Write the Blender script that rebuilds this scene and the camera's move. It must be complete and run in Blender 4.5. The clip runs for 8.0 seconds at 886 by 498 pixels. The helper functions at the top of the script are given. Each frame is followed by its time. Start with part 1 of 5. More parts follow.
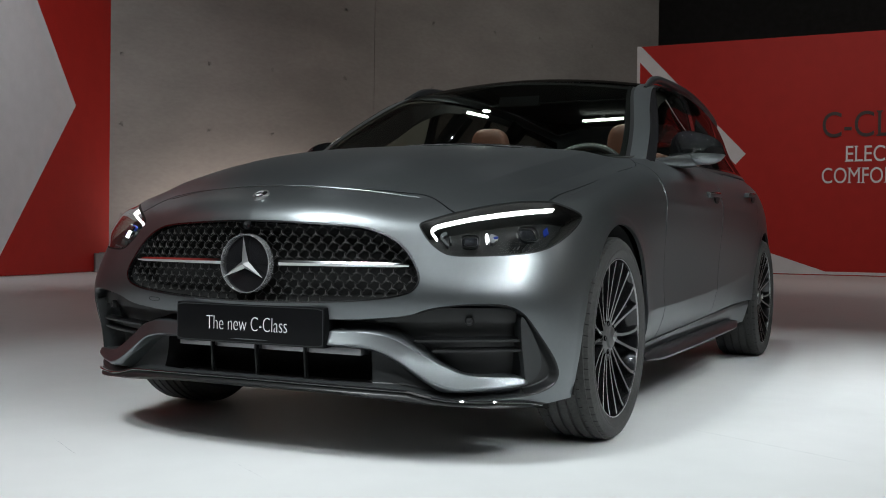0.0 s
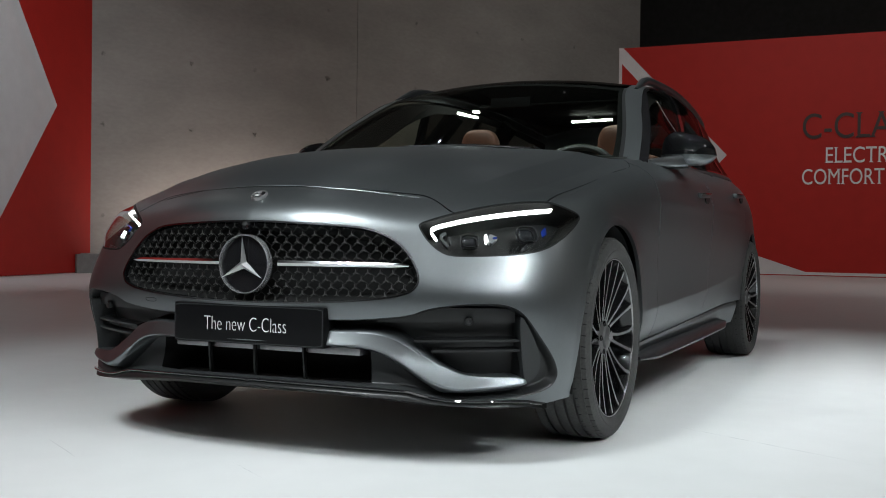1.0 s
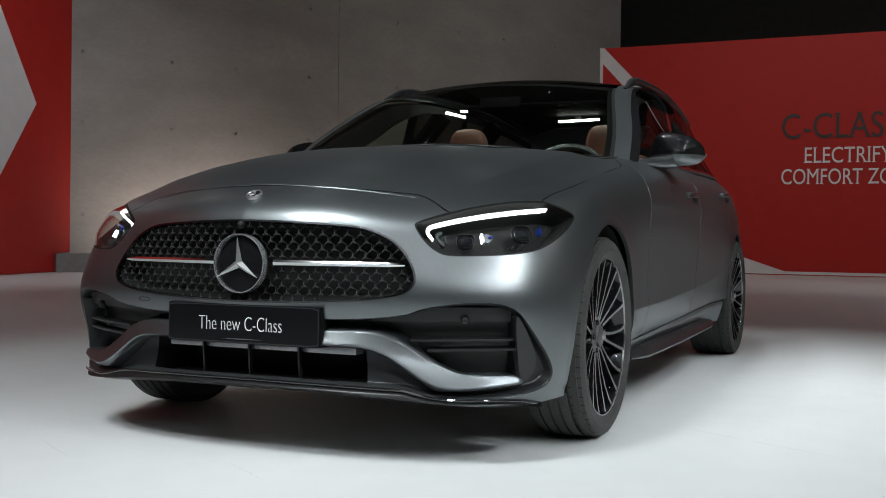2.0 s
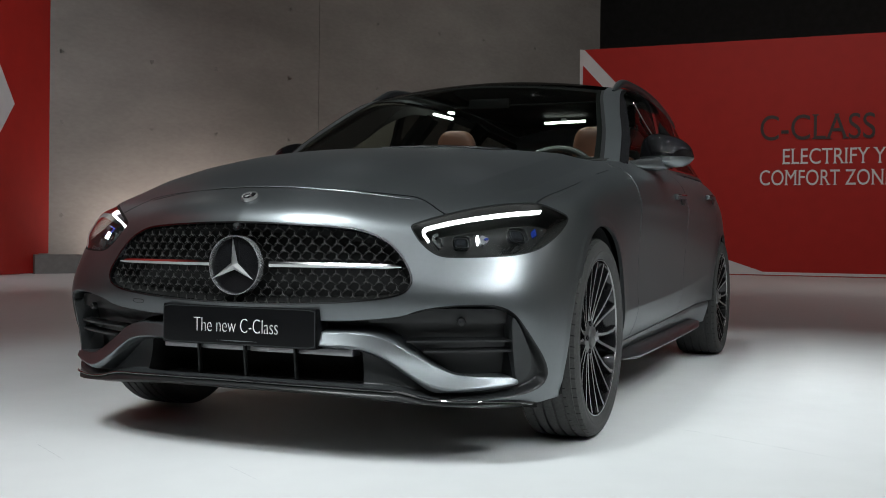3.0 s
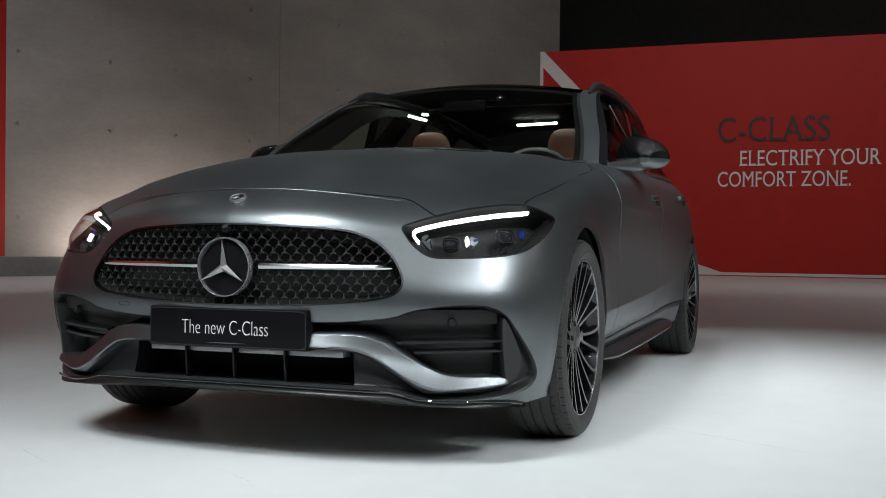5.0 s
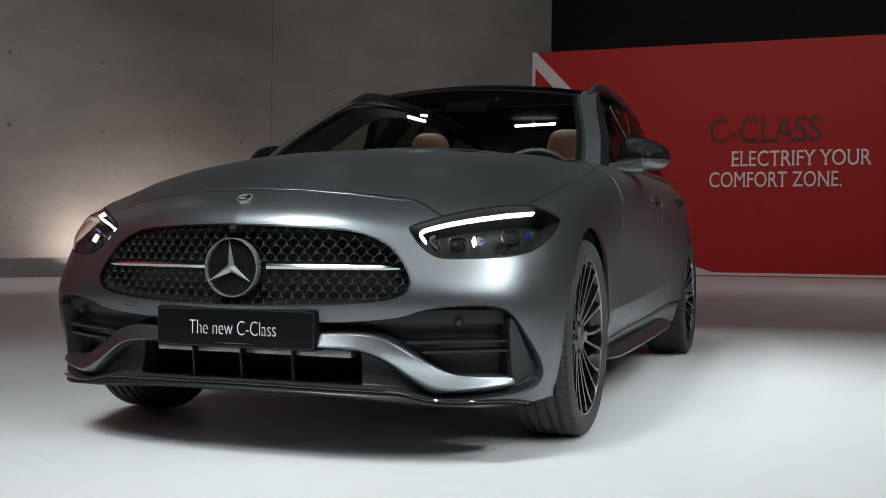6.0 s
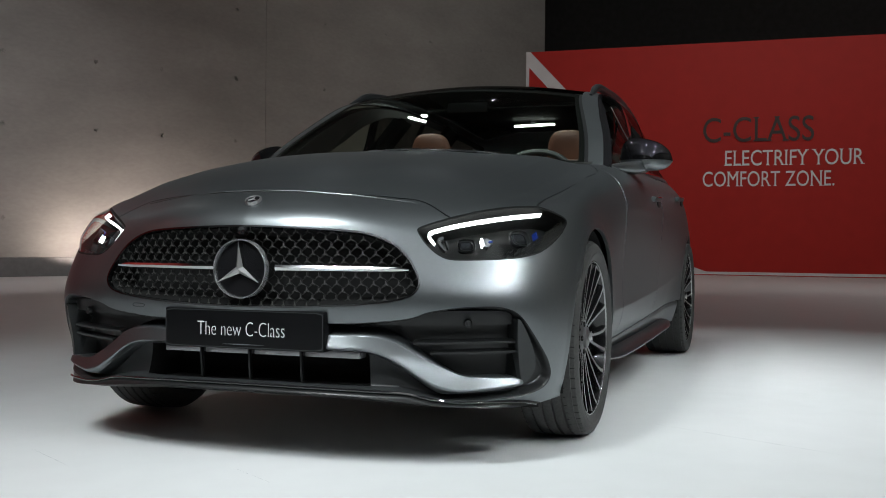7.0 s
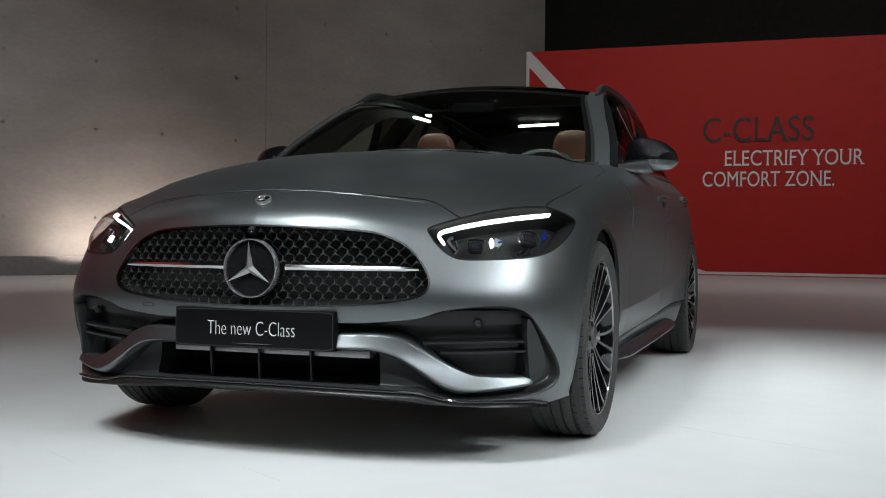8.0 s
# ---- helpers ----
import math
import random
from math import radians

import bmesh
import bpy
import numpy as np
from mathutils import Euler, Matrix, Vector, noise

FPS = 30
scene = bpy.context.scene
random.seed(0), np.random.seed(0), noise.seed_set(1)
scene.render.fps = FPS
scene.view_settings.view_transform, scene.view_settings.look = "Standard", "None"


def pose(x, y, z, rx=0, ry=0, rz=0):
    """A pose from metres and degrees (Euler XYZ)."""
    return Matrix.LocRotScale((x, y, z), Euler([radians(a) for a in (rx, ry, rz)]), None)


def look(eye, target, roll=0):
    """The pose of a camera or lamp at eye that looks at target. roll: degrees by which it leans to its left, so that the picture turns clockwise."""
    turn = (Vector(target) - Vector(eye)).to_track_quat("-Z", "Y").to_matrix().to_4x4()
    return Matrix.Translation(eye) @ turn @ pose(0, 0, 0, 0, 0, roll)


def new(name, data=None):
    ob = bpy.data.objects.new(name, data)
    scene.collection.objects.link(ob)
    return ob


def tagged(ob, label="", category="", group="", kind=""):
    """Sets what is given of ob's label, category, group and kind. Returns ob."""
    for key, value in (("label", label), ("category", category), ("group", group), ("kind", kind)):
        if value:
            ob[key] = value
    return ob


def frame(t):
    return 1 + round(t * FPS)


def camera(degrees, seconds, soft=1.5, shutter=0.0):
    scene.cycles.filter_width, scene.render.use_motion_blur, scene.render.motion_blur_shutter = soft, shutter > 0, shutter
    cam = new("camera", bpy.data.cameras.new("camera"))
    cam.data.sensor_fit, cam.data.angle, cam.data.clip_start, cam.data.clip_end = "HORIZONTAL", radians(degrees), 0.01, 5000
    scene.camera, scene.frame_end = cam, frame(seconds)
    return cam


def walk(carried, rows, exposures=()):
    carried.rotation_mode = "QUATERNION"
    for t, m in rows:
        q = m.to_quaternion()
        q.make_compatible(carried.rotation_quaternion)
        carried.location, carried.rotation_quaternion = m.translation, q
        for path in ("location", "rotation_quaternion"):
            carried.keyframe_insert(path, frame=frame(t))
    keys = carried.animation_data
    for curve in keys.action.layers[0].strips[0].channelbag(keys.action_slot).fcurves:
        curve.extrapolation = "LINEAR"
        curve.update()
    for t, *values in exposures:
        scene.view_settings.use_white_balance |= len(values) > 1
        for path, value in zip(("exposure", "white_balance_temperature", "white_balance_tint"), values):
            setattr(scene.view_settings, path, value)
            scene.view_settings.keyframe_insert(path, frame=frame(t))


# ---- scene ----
cam = camera(45.5, 8.0, soft=1.0)
PATH = [
    (0, (1.848, -2.536, 0.642), (0.978, -0.735, 0.621), 0.7),
    (0.5, (1.827, -2.552, 0.643), (0.973, -0.743, 0.622), 0.7),
    (1, (1.803, -2.567, 0.64), (0.967, -0.75, 0.621), 0.7),
    (1.5, (1.783, -2.578, 0.639), (0.964, -0.753, 0.62), 0.7),
    (3, (1.72, -2.622, 0.642), (0.958, -0.773, 0.624), 0.7),
    (3.5, (1.701, -2.634, 0.639), (0.957, -0.777, 0.624), 0.6),
    (4, (1.679, -2.645, 0.641), (0.961, -0.779, 0.625), 0.6),
    (4.5, (1.658, -2.657, 0.641), (0.959, -0.783, 0.625), 0.6),
    (6, (1.597, -2.701, 0.639), (0.928, -0.816, 0.626), 0.5),
    (6.5, (1.576, -2.716, 0.645), (0.916, -0.829, 0.629), 0.5),
    (7, (1.556, -2.728, 0.646), (0.902, -0.838, 0.631), 0.5),
    (7.5, (1.54, -2.743, 0.646), (0.89, -0.852, 0.631), 0.5),
    (8, (1.527, -2.746, 0.647), (0.876, -0.855, 0.631), 0.6),
]
walk(cam, [(t, look(eye, target, roll)) for t, eye, target, roll in PATH])


# ---- world and lights ----
world = bpy.data.worlds.new("hall_air")
world.use_nodes = True
world.node_tree.nodes["Background"].inputs[0].default_value = (.9, .95, 1, 1)
world.node_tree.nodes["Background"].inputs[1].default_value = .022
scene.world = world
scene.view_settings.exposure = 0.0


def softbox(name, at, target, wide, deep, power, colour=(1, 1, 1), spread=180):
    """A rectangular stage light."""
    lamp = bpy.data.lights.new(name, "AREA")
    lamp.shape, lamp.size, lamp.size_y, lamp.energy, lamp.color, lamp.spread = "RECTANGLE", wide, deep, power, colour, radians(spread)
    ob = new(name, lamp)
    ob.matrix_world = look(at, target)
    return ob


def spots(name, places, target, power, size=.5, spread=80, colour=(.91, .98, 1)):
    """A row of round stage lights that are aimed at one place."""
    for at in places:
        lamp = bpy.data.lights.new(name, "AREA")
        lamp.shape, lamp.size, lamp.energy, lamp.color, lamp.spread = "DISK", size, power, colour, radians(spread)
        new(name, lamp).matrix_world = look(at, target)


spots("stage_spot", [(-1.9, -5.6, 6.9), (-1.5, -5.7, 6.9), (-1.1, -5.7, 6.9)], (.1, -.1, 0), 5.7, .14, 48)
spots("front_truss_spot", [(1.6, -6.3, 6.6)], (.4, .0, 0), 1.2, .16, 48)
spots("front_truss_spot", [(4.4, -5.6, 5.2)], (.4, .0, 0), 3.0, .16, 48)
spots("stage_spot", [(-1.6, -4.2, 7.8), (-.8, -4.3, 7.8), (.2, -4.2, 7.8)], (.2, .0, 0), 11.8, .14, 48)
spots("side_truss_spot", [(5.8, -4.2, 5.0)], (.7, .4, 0), 5, .16, 42)
spots("side_truss_spot", [(6.9, -2.5, 5.4)], (.7, .4, 0), 10, .16, 42)
spots("side_truss_spot", [(7.0, -1.0, 6.8)], (.8, 1.2, 0), 11, .16, 34)
spots("side_truss_spot", [(5.4, 3.6, 8.0)], (1.1, 2.6, 0), 8, .16, 30)
spots("overhead_spot", [(2.8, 1.2, 8.6)], (1.1, 1.8, 0), 3.6, .2, 36)
spots("rear_truss_spot", [(-3.4, 2.6, 9.0)], (.9, 2.8, 0), 12, .2, 34)
spots("rear_truss_spot", [(-.9, 3.4, 9.2)], (.9, 3.2, 0), 9, .2, 34)
spots("rear_truss_spot", [(-2.6, 10.9, 9.0), (-4.9, 9.2, 9.0)], (.0, 2.0, .6), .16, .045, 60)
# unseen soft fill, added to lift the car's front and the shadow under it
spots("hall_fill", [(3.5, -11.0, 7.5)], (.5, .5, .4), 17, 3.0, 120, (.95, .98, 1))
# lamp added over floor out of view, so that its reflection brightens the fender
spots("hall_fill", [(8.0, 2.5, 9.3)], (8.4, 2.5, 0), 60, 3.0, 66, (.95, .98, 1))
spots("hall_fill", [(12.5, 6.0, 9.3)], (6, 11, 0), 70, 1.2, 150, (1, .97, .96))
spots("hall_fill", [(5.0, 14.0, 9.3)], (4, 11, 0), 30, 1.0, 78, (1, .97, .96))
spots("hall_fill", [(-9.0, 5.0, 9.3)], (-5, 8, 0), 7, 1.0, 120, (1, .93, .88))
softbox("wall_washer", (0, 0, 0), (0, 1, 0), 3.4, .12, 43, (1, .84, .75), 170).matrix_world = look((-9.30, 13.30, .40), (-9.95, 13.68, .95), 0)
softbox("panel_light", (.8, 11.5, 8.2), (-.3, 19.3, 2.2), 8, .8, 106, (1, .96, .92), 120)
softbox("side_panel_fill", (-4.5, 5.5, 8.2), (-10.8, 8.2, 3.0), 3, .6, 52, (.97, .97, 1), 72)
softbox("wall_fill", (-3.0, 12.0, 8.2), (-7.4, 17.4, 3.4), 5, .6, 8.5, (1, .93, .86), 130)
# lamp added on the unseen east wall, which the fender and doors mirror
softbox("wall_fill", (13.0, 11.0, 9.0), (18.0, 15.0, 2.0), 14, .6, 220, (1, .96, .93), 130)
# lamp added on the panel's unseen end, for red reflections on the bumper
softbox("side_panel_fill", (-5.0, -1.5, 8.2), (-9.6, .5, 2.4), 3, .6, 60, (1, .97, .95), 110)

# ---- materials ----
def material(name, colour, rough=.5, metal=0.0, grain=0.0, scale=20.0, bump=0.0, coat=0.0, stretch=(1, 1, 1), stain=0.0, rough_vary=0.0, shine=.5):
    """A principled surface with grain and stains at two scales."""
    m = bpy.data.materials.new(name)
    m.use_nodes = True
    nodes, links = m.node_tree.nodes, m.node_tree.links
    b = nodes["Principled BSDF"]
    b.inputs["Base Color"].default_value = (*colour, 1)
    b.inputs["Roughness"].default_value, b.inputs["Metallic"].default_value = rough, metal
    b.inputs["Specular IOR Level"].default_value = shine
    b.inputs["Coat Weight"].default_value, b.inputs["Coat Roughness"].default_value = coat, .05
    if grain or stain or bump or rough_vary:
        place, turn = nodes.new("ShaderNodeTexCoord"), nodes.new("ShaderNodeMapping")
        turn.inputs["Scale"].default_value = stretch
        links.new(place.outputs["Object"], turn.inputs["Vector"])
        fine, wide = nodes.new("ShaderNodeTexNoise"), nodes.new("ShaderNodeTexNoise")
        fine.inputs["Scale"].default_value, fine.inputs["Detail"].default_value = scale, 6
        wide.inputs["Scale"].default_value, wide.inputs["Detail"].default_value = scale / 14, 5
        links.new(turn.outputs["Vector"], fine.inputs["Vector"])
        links.new(turn.outputs["Vector"], wide.inputs["Vector"])
        source = None
        for tex, strength in ((fine, grain), (wide, stain)):
            if not strength:
                continue
            ramp, mix = nodes.new("ShaderNodeMapRange"), nodes.new("ShaderNodeMix")
            ramp.inputs["From Min"].default_value, ramp.inputs["From Max"].default_value = .3, .7
            ramp.inputs["To Min"].default_value, ramp.inputs["To Max"].default_value = 1 - strength, 1 + strength
            links.new(tex.outputs["Fac"], ramp.inputs["Value"])
            mix.data_type, mix.blend_type = "RGBA", "MULTIPLY"
            mix.inputs[0].default_value = 1
            mix.inputs[6].default_value = (*colour, 1)
            if source:
                links.new(source, mix.inputs[6])
            links.new(ramp.outputs["Result"], mix.inputs[7])
            source = mix.outputs[2]
        if source:
            links.new(source, b.inputs["Base Color"])
        if rough_vary:
            ramp = nodes.new("ShaderNodeMapRange")
            ramp.inputs["From Min"].default_value, ramp.inputs["From Max"].default_value = .3, .7
            ramp.inputs["To Min"].default_value, ramp.inputs["To Max"].default_value = rough - rough_vary, rough + rough_vary
            links.new(wide.outputs["Fac"], ramp.inputs["Value"])
            links.new(ramp.outputs["Result"], b.inputs["Roughness"])
        if bump:
            relief = nodes.new("ShaderNodeBump")
            relief.inputs["Strength"].default_value, relief.inputs["Distance"].default_value = bump, .004
            links.new(fine.outputs["Fac"], relief.inputs["Height"])
            links.new(relief.outputs["Normal"], b.inputs["Normal"])
    return m


def glass(name, tint, gloss_rough=.02, rise=.6, base=.045):
    """A thin pane: clear or tinted, with a gloss that grows at a slant."""
    m = bpy.data.materials.new(name)
    m.use_nodes = True
    nodes, links = m.node_tree.nodes, m.node_tree.links
    nodes.remove(nodes["Principled BSDF"])
    clear, gloss, facing, mix, power, scale = (nodes.new("ShaderNode" + k) for k in ("BsdfTransparent", "BsdfGlossy", "LayerWeight", "MixShader", "Math", "Math"))
    clear.inputs["Color"].default_value = (*tint, 1)
    gloss.inputs["Roughness"].default_value = gloss_rough
    facing.inputs["Blend"].default_value = .5
    power.operation, power.inputs[1].default_value = "POWER", 4.5
    scale.operation, scale.inputs[1].default_value, scale.inputs[2].default_value = "MULTIPLY_ADD", rise, base
    links.new(facing.outputs["Facing"], power.inputs[0])
    links.new(power.outputs[0], scale.inputs[0])
    links.new(scale.outputs[0], mix.inputs[0])
    links.new(clear.outputs[0], mix.inputs[1])
    links.new(gloss.outputs[0], mix.inputs[2])
    links.new(mix.outputs[0], nodes["Material Output"].inputs["Surface"])
    return m


def glowing(name, colour, strength):
    m = bpy.data.materials.new(name)
    m.use_nodes = True
    b = m.node_tree.nodes["Principled BSDF"]
    b.inputs["Base Color"].default_value = (*colour, 1)
    b.inputs["Emission Color"].default_value = (*colour, 1)
    b.inputs["Emission Strength"].default_value = strength
    return m


PAINT = material("satin_grey_paint", (.178, .192, .199), .335, .92, grain=.05, scale=900, stain=.02)
GLOSS_BLACK = material("gloss_black", (.010, .010, .011), .04, 0, coat=.6)
CAP_BLACK = material("cap_black", (.005, .005, .0055), .05, shine=.28)
LIP_BLACK = material("lip_black", (.012, .0123, .0126), .34, 0, grain=.05, scale=200, shine=.4)
DARK_PLASTIC = material("dark_plastic", (.014, .0145, .015), .38, grain=.12, scale=300, bump=.05, shine=0.3)
GREY_PLASTIC = material("grey_plastic", (.028, .03, .031), .42, .2, grain=.08, scale=300, shine=0.35)
DEEP_BLACK = material("deep_black", (.018, .018, .018), .7, grain=.1, scale=60, shine=0.08)
CHROME = material("chrome", (.62, .62, .63), .12, 1, rough_vary=.03, scale=30)
DARK_CHROME = material("dark_chrome", (.12, .12, .125), .25, 1, grain=.05, scale=80)
SATIN_CHROME = material("satin_chrome", (.52, .51, .5), .24, 1, grain=.05, scale=80)
RUBBER = material("tyre_rubber", (.042, .042, .041), .62, grain=.2, scale=120, stain=.12, bump=.15, shine=0.3)
RIM_BRIGHT = material("machined_alloy", (.44, .44, .44), .22, 1, grain=.06, scale=200)
RIM_DARK = material("black_alloy", (.012, .012, .013), .16, .3, coat=.4)
TAN_LEATHER = material("tan_leather", (.155, .066, .040), .5, grain=.1, scale=150, stain=.08, bump=.2)
FRIT_BLACK = material("printed_black", (.004, .0042, .004), .6, grain=.1, scale=90, shine=.05)
CABIN_DARK = material("cabin_trim", (.019, .019, .018), .65, grain=.15, scale=120, shine=0.12)
LAMP_DARK = material("lamp_housing", (.010, .0108, .0105), .5, 0, grain=.1, scale=90, shine=.12)
LAMP_GREY = material("lamp_trim", (.05, .053, .053), .38, .5, grain=.05, scale=90)
WEDGE_GREY = material("lamp_wedge", (.17, .175, .18), .35, .6, grain=.05, scale=90)
FRAME_GREY = material("projector_trim", (.022, .023, .024), .38, .3, grain=.05, scale=90)
BLUE_ACCENT = material("blue_accent", (.015, .04, .26), .2, .4, grain=.05, scale=90)
WINDSCREEN = glass("windscreen_glass", (.70, .76, .70), .02, .22)
SIDE_GLASS = glass("side_glass", (.66, .70, .65), .02, .22)
PRIVACY_GLASS = glass("privacy_glass", (.16, .16, .155), .02, .35)
ROOF_GLASS = glass("roof_glass", (.012, .014, .012), .04, .3, .03)
LENS = glass("lamp_lens", (.90, .92, .92), .035, 1.8, .020)
LENS_CORE = material("projector_lens", (.010, .011, .013), .10, .0, shine=.45, grain=.1, scale=50)
DRL_GLOW = glowing("daylight_strip", (1, 1, 1), 6)
BAR_GLOW = glowing("white_tube", (.95, 1, .97), 8)
FLOOR_WHITE = material("white_floor", (.67, .68, .68), .42, grain=.02, scale=6, stain=.03, rough_vary=.05, shine=.36)
CONCRETE = material("cast_concrete", (.33, .315, .295), .78, grain=.05, scale=9, stain=.13, bump=.12, stretch=(1, 1, 2.2))
PLINTH_GREY = material("plinth_paint", (.21, .205, .20), .6, grain=.08, scale=12, stain=.05)
PANEL_RED = material("red_panel_cloth", (.41, .0165, .0115), .62, grain=.04, scale=60, stain=.05, shine=.35)
PANEL_WHITE = material("white_panel_print", (.62, .61, .62), .55, grain=.03, scale=60, stain=.04)
LETTER_WHITE = material("white_lettering", (.75, .74, .73), .5, grain=.02, scale=40)
LETTER_DARK = material("dark_lettering", (.055, .035, .033), .4, grain=.05, scale=40)
HALL_BLACK = material("black_hall_cloth", (.09, .088, .086), .9, grain=.1, scale=5, shine=0.02)
STEER_GREY = material("steering_leather", (.022, .025, .023), .45, grain=.1, scale=120)
HUB_GREY = material("hub_alloy", (.16, .16, .16), .42, .9, grain=.06, scale=120)
RAIL_DARK = material("rail_alloy", (.085, .092, .096), .3, .8, grain=.05, scale=200)
PLATE_BLACK = material("plate_black", (.005, .005, .0055), .35, grain=.05, scale=80, shine=.12)
SLAT_GREY = material("slat_alloy", (.34, .34, .35), .38, .8, grain=.05, scale=90)
SEAM_GREY = material("floor_joint", (.30, .31, .33), .6, grain=.1, scale=200)
STUD_GREY = material("stud_grey", (.075, .075, .072), .4, .25, grain=.08, scale=90)
MESH_GREY = material("mesh_grey", (.009, .009, .009), .4, grain=.08, scale=200, shine=.3)
EMBLEM_GREY = material("emblem_metal", (.42, .42, .42), .34, .85, grain=.04, scale=90)
SKIRT_DARK = material("skirt_gloss", (.03, .03, .032), .30, .3, grain=.05, scale=200)
UNDER_GREY = material("underbody_felt", (.20, .195, .19), .8, grain=.15, scale=40, stain=.1, shine=.1)
RING_METAL = material("ring_metal", (.52, .52, .53), .18, .80, grain=.04, scale=90)

# ---- building tools ----
def part(name, data, mat, parent=None, label="", smooth=35):
    """Links a bmesh or (points, faces) as one mesh object, under a thing or a part."""
    mesh = bpy.data.meshes.new(name)
    if isinstance(data, bmesh.types.BMesh):
        data.to_mesh(mesh)
        data.free()
    else:
        mesh.from_pydata([tuple(map(float, p)) for p in data[0]], [], [tuple(map(int, f)) for f in data[1]])
    if smooth:
        mesh.shade_smooth()
        mesh.set_sharp_from_angle(angle=radians(smooth))
    mesh.materials.append(mat)
    ob = new(name, mesh)
    if parent:
        ob.parent = parent
        ob.matrix_parent_inverse = parent.matrix_world.inverted()
    return tagged(ob, label)


def thing(name, at, label, category, group="", kind=""):
    """An empty at the base of a thing, for its parts."""
    ob = new(name)
    ob.location = at
    bpy.context.view_layer.update()
    return tagged(ob, label, category, group, kind)


def box(bm, x, y, z, at=Matrix(), bevel=0.0):
    """A box between three pairs of bounds, with bevelled edges."""
    lo, hi = np.array([x[0], y[0], z[0]]), np.array([x[1], y[1], z[1]])
    m = at @ Matrix.Translation((lo + hi) / 2) @ Matrix.Diagonal((*(hi - lo), 1))
    made = bmesh.ops.create_cube(bm, size=1, matrix=m)["verts"]
    if bevel:
        edges = list({e for v in made for e in v.link_edges})
        bmesh.ops.bevel(bm, geom=edges, offset=bevel, segments=2, profile=.6, affect="EDGES")
    return bm


def tube(points, radius, sides=8, closed=False):
    """A round bar along points; radius may change along it."""
    p = np.asarray(points, float)
    n = len(p)
    r = np.broadcast_to(np.asarray(radius, float), (n,))
    d = np.gradient(p, axis=0) if not closed else np.roll(p, -1, 0) - np.roll(p, 1, 0)
    d /= np.linalg.norm(d, axis=1)[:, None]
    up = np.array([0, 0, 1.0]) if abs(d[:, 2]).mean() < .8 else np.array([1.0, 0, 0])
    a = np.cross(d, up)
    a /= np.linalg.norm(a, axis=1)[:, None]
    b = np.cross(a, d)
    ang = np.arange(sides) * 2 * math.pi / sides
    v = (p[:, None] + r[:, None, None] * (np.cos(ang)[None, :, None] * a[:, None] + np.sin(ang)[None, :, None] * b[:, None])).reshape(-1, 3)
    f = []
    for i in range(n if closed else n - 1):
        for k in range(sides):
            j, l = (i + 1) % n, (k + 1) % sides
            f.append((i * sides + k, i * sides + l, j * sides + l, j * sides + k))
    if not closed:
        f += [tuple(range(sides))[::-1], tuple((n - 1) * sides + k for k in range(sides))]
    return v, f


def turned(profile, steps, axis_x=True):
    """A ring turned round the x axis from a profile of (x, radius)."""
    n, v, f = len(profile), [], []
    for i in range(steps):
        a = 2 * math.pi * i / steps
        v += [(x, r * math.cos(a), r * math.sin(a)) for x, r in profile]
    for i in range(steps):
        for k in range(n - 1):
            j = (i + 1) % steps
            f.append((i * n + k, j * n + k, j * n + k + 1, i * n + k + 1))
    return np.array(v), f


def prism(outline, depth, m=Matrix()):
    """A flat outline (x, z) given a depth along y, placed by m."""
    n = len(outline)
    v = [m @ Vector((x, 0, z)) for x, z in outline] + [m @ Vector((x, depth, z)) for x, z in outline]
    f = [tuple(range(n)), tuple(range(2 * n - 1, n - 1, -1))] + [(i, i + n, (i + 1) % n + n, (i + 1) % n) for i in range(n)]
    return v, f


def joined(*pieces):
    """Several (points, faces) as one."""
    v, f = [], []
    for pv, pf in pieces:
        n = len(v)
        v += [tuple(p) for p in pv]
        f += [tuple(i + n for i in q) for q in pf]
    return v, f


def flipped(data):
    """The mirror image of (points, faces) in the car's middle plane."""
    return np.asarray(data[0], float) * (-1, 1, 1), [tuple(q)[::-1] for q in data[1]]


def rounded(points, times=3, q=.22):
    """A closed outline with its corners cut smooth."""
    p = np.asarray(points, float)
    for _ in range(times):
        n = np.roll(p, -1, 0)
        p = np.stack([p + q * (n - p), p + (1 - q) * (n - p)], 1).reshape(-1, 2)
    return p


def inside_by(outline, pts):
    """How far each point lies inside a closed outline (outside: minus)."""
    a = np.asarray(outline, float)
    b = np.roll(a, -1, 0)
    pts = np.asarray(pts, float)
    out = np.full(len(pts), -9.0)
    near = np.all((pts > a.min(0) - .12) & (pts < a.max(0) + .12), axis=1)
    p = pts[near][:, None]
    d, w = b - a, p - a
    t = np.clip((w * d).sum(2) / np.maximum((d * d).sum(1), 1e-12), 0, 1)
    dist = np.linalg.norm(w - t[..., None] * d, axis=2).min(1)
    y0, y1, py = a[:, 1], b[:, 1], p[:, :, 1]
    crosses = (y0 > py) != (y1 > py)
    slope = np.where(abs(y1 - y0) < 1e-12, 1e-12, y1 - y0)
    odd = (crosses & (p[:, :, 0] < (b - a)[:, 0] * (py - y0) / slope + a[:, 0])).sum(1) % 2
    out[near] = np.where(odd == 1, dist, -dist)
    return out


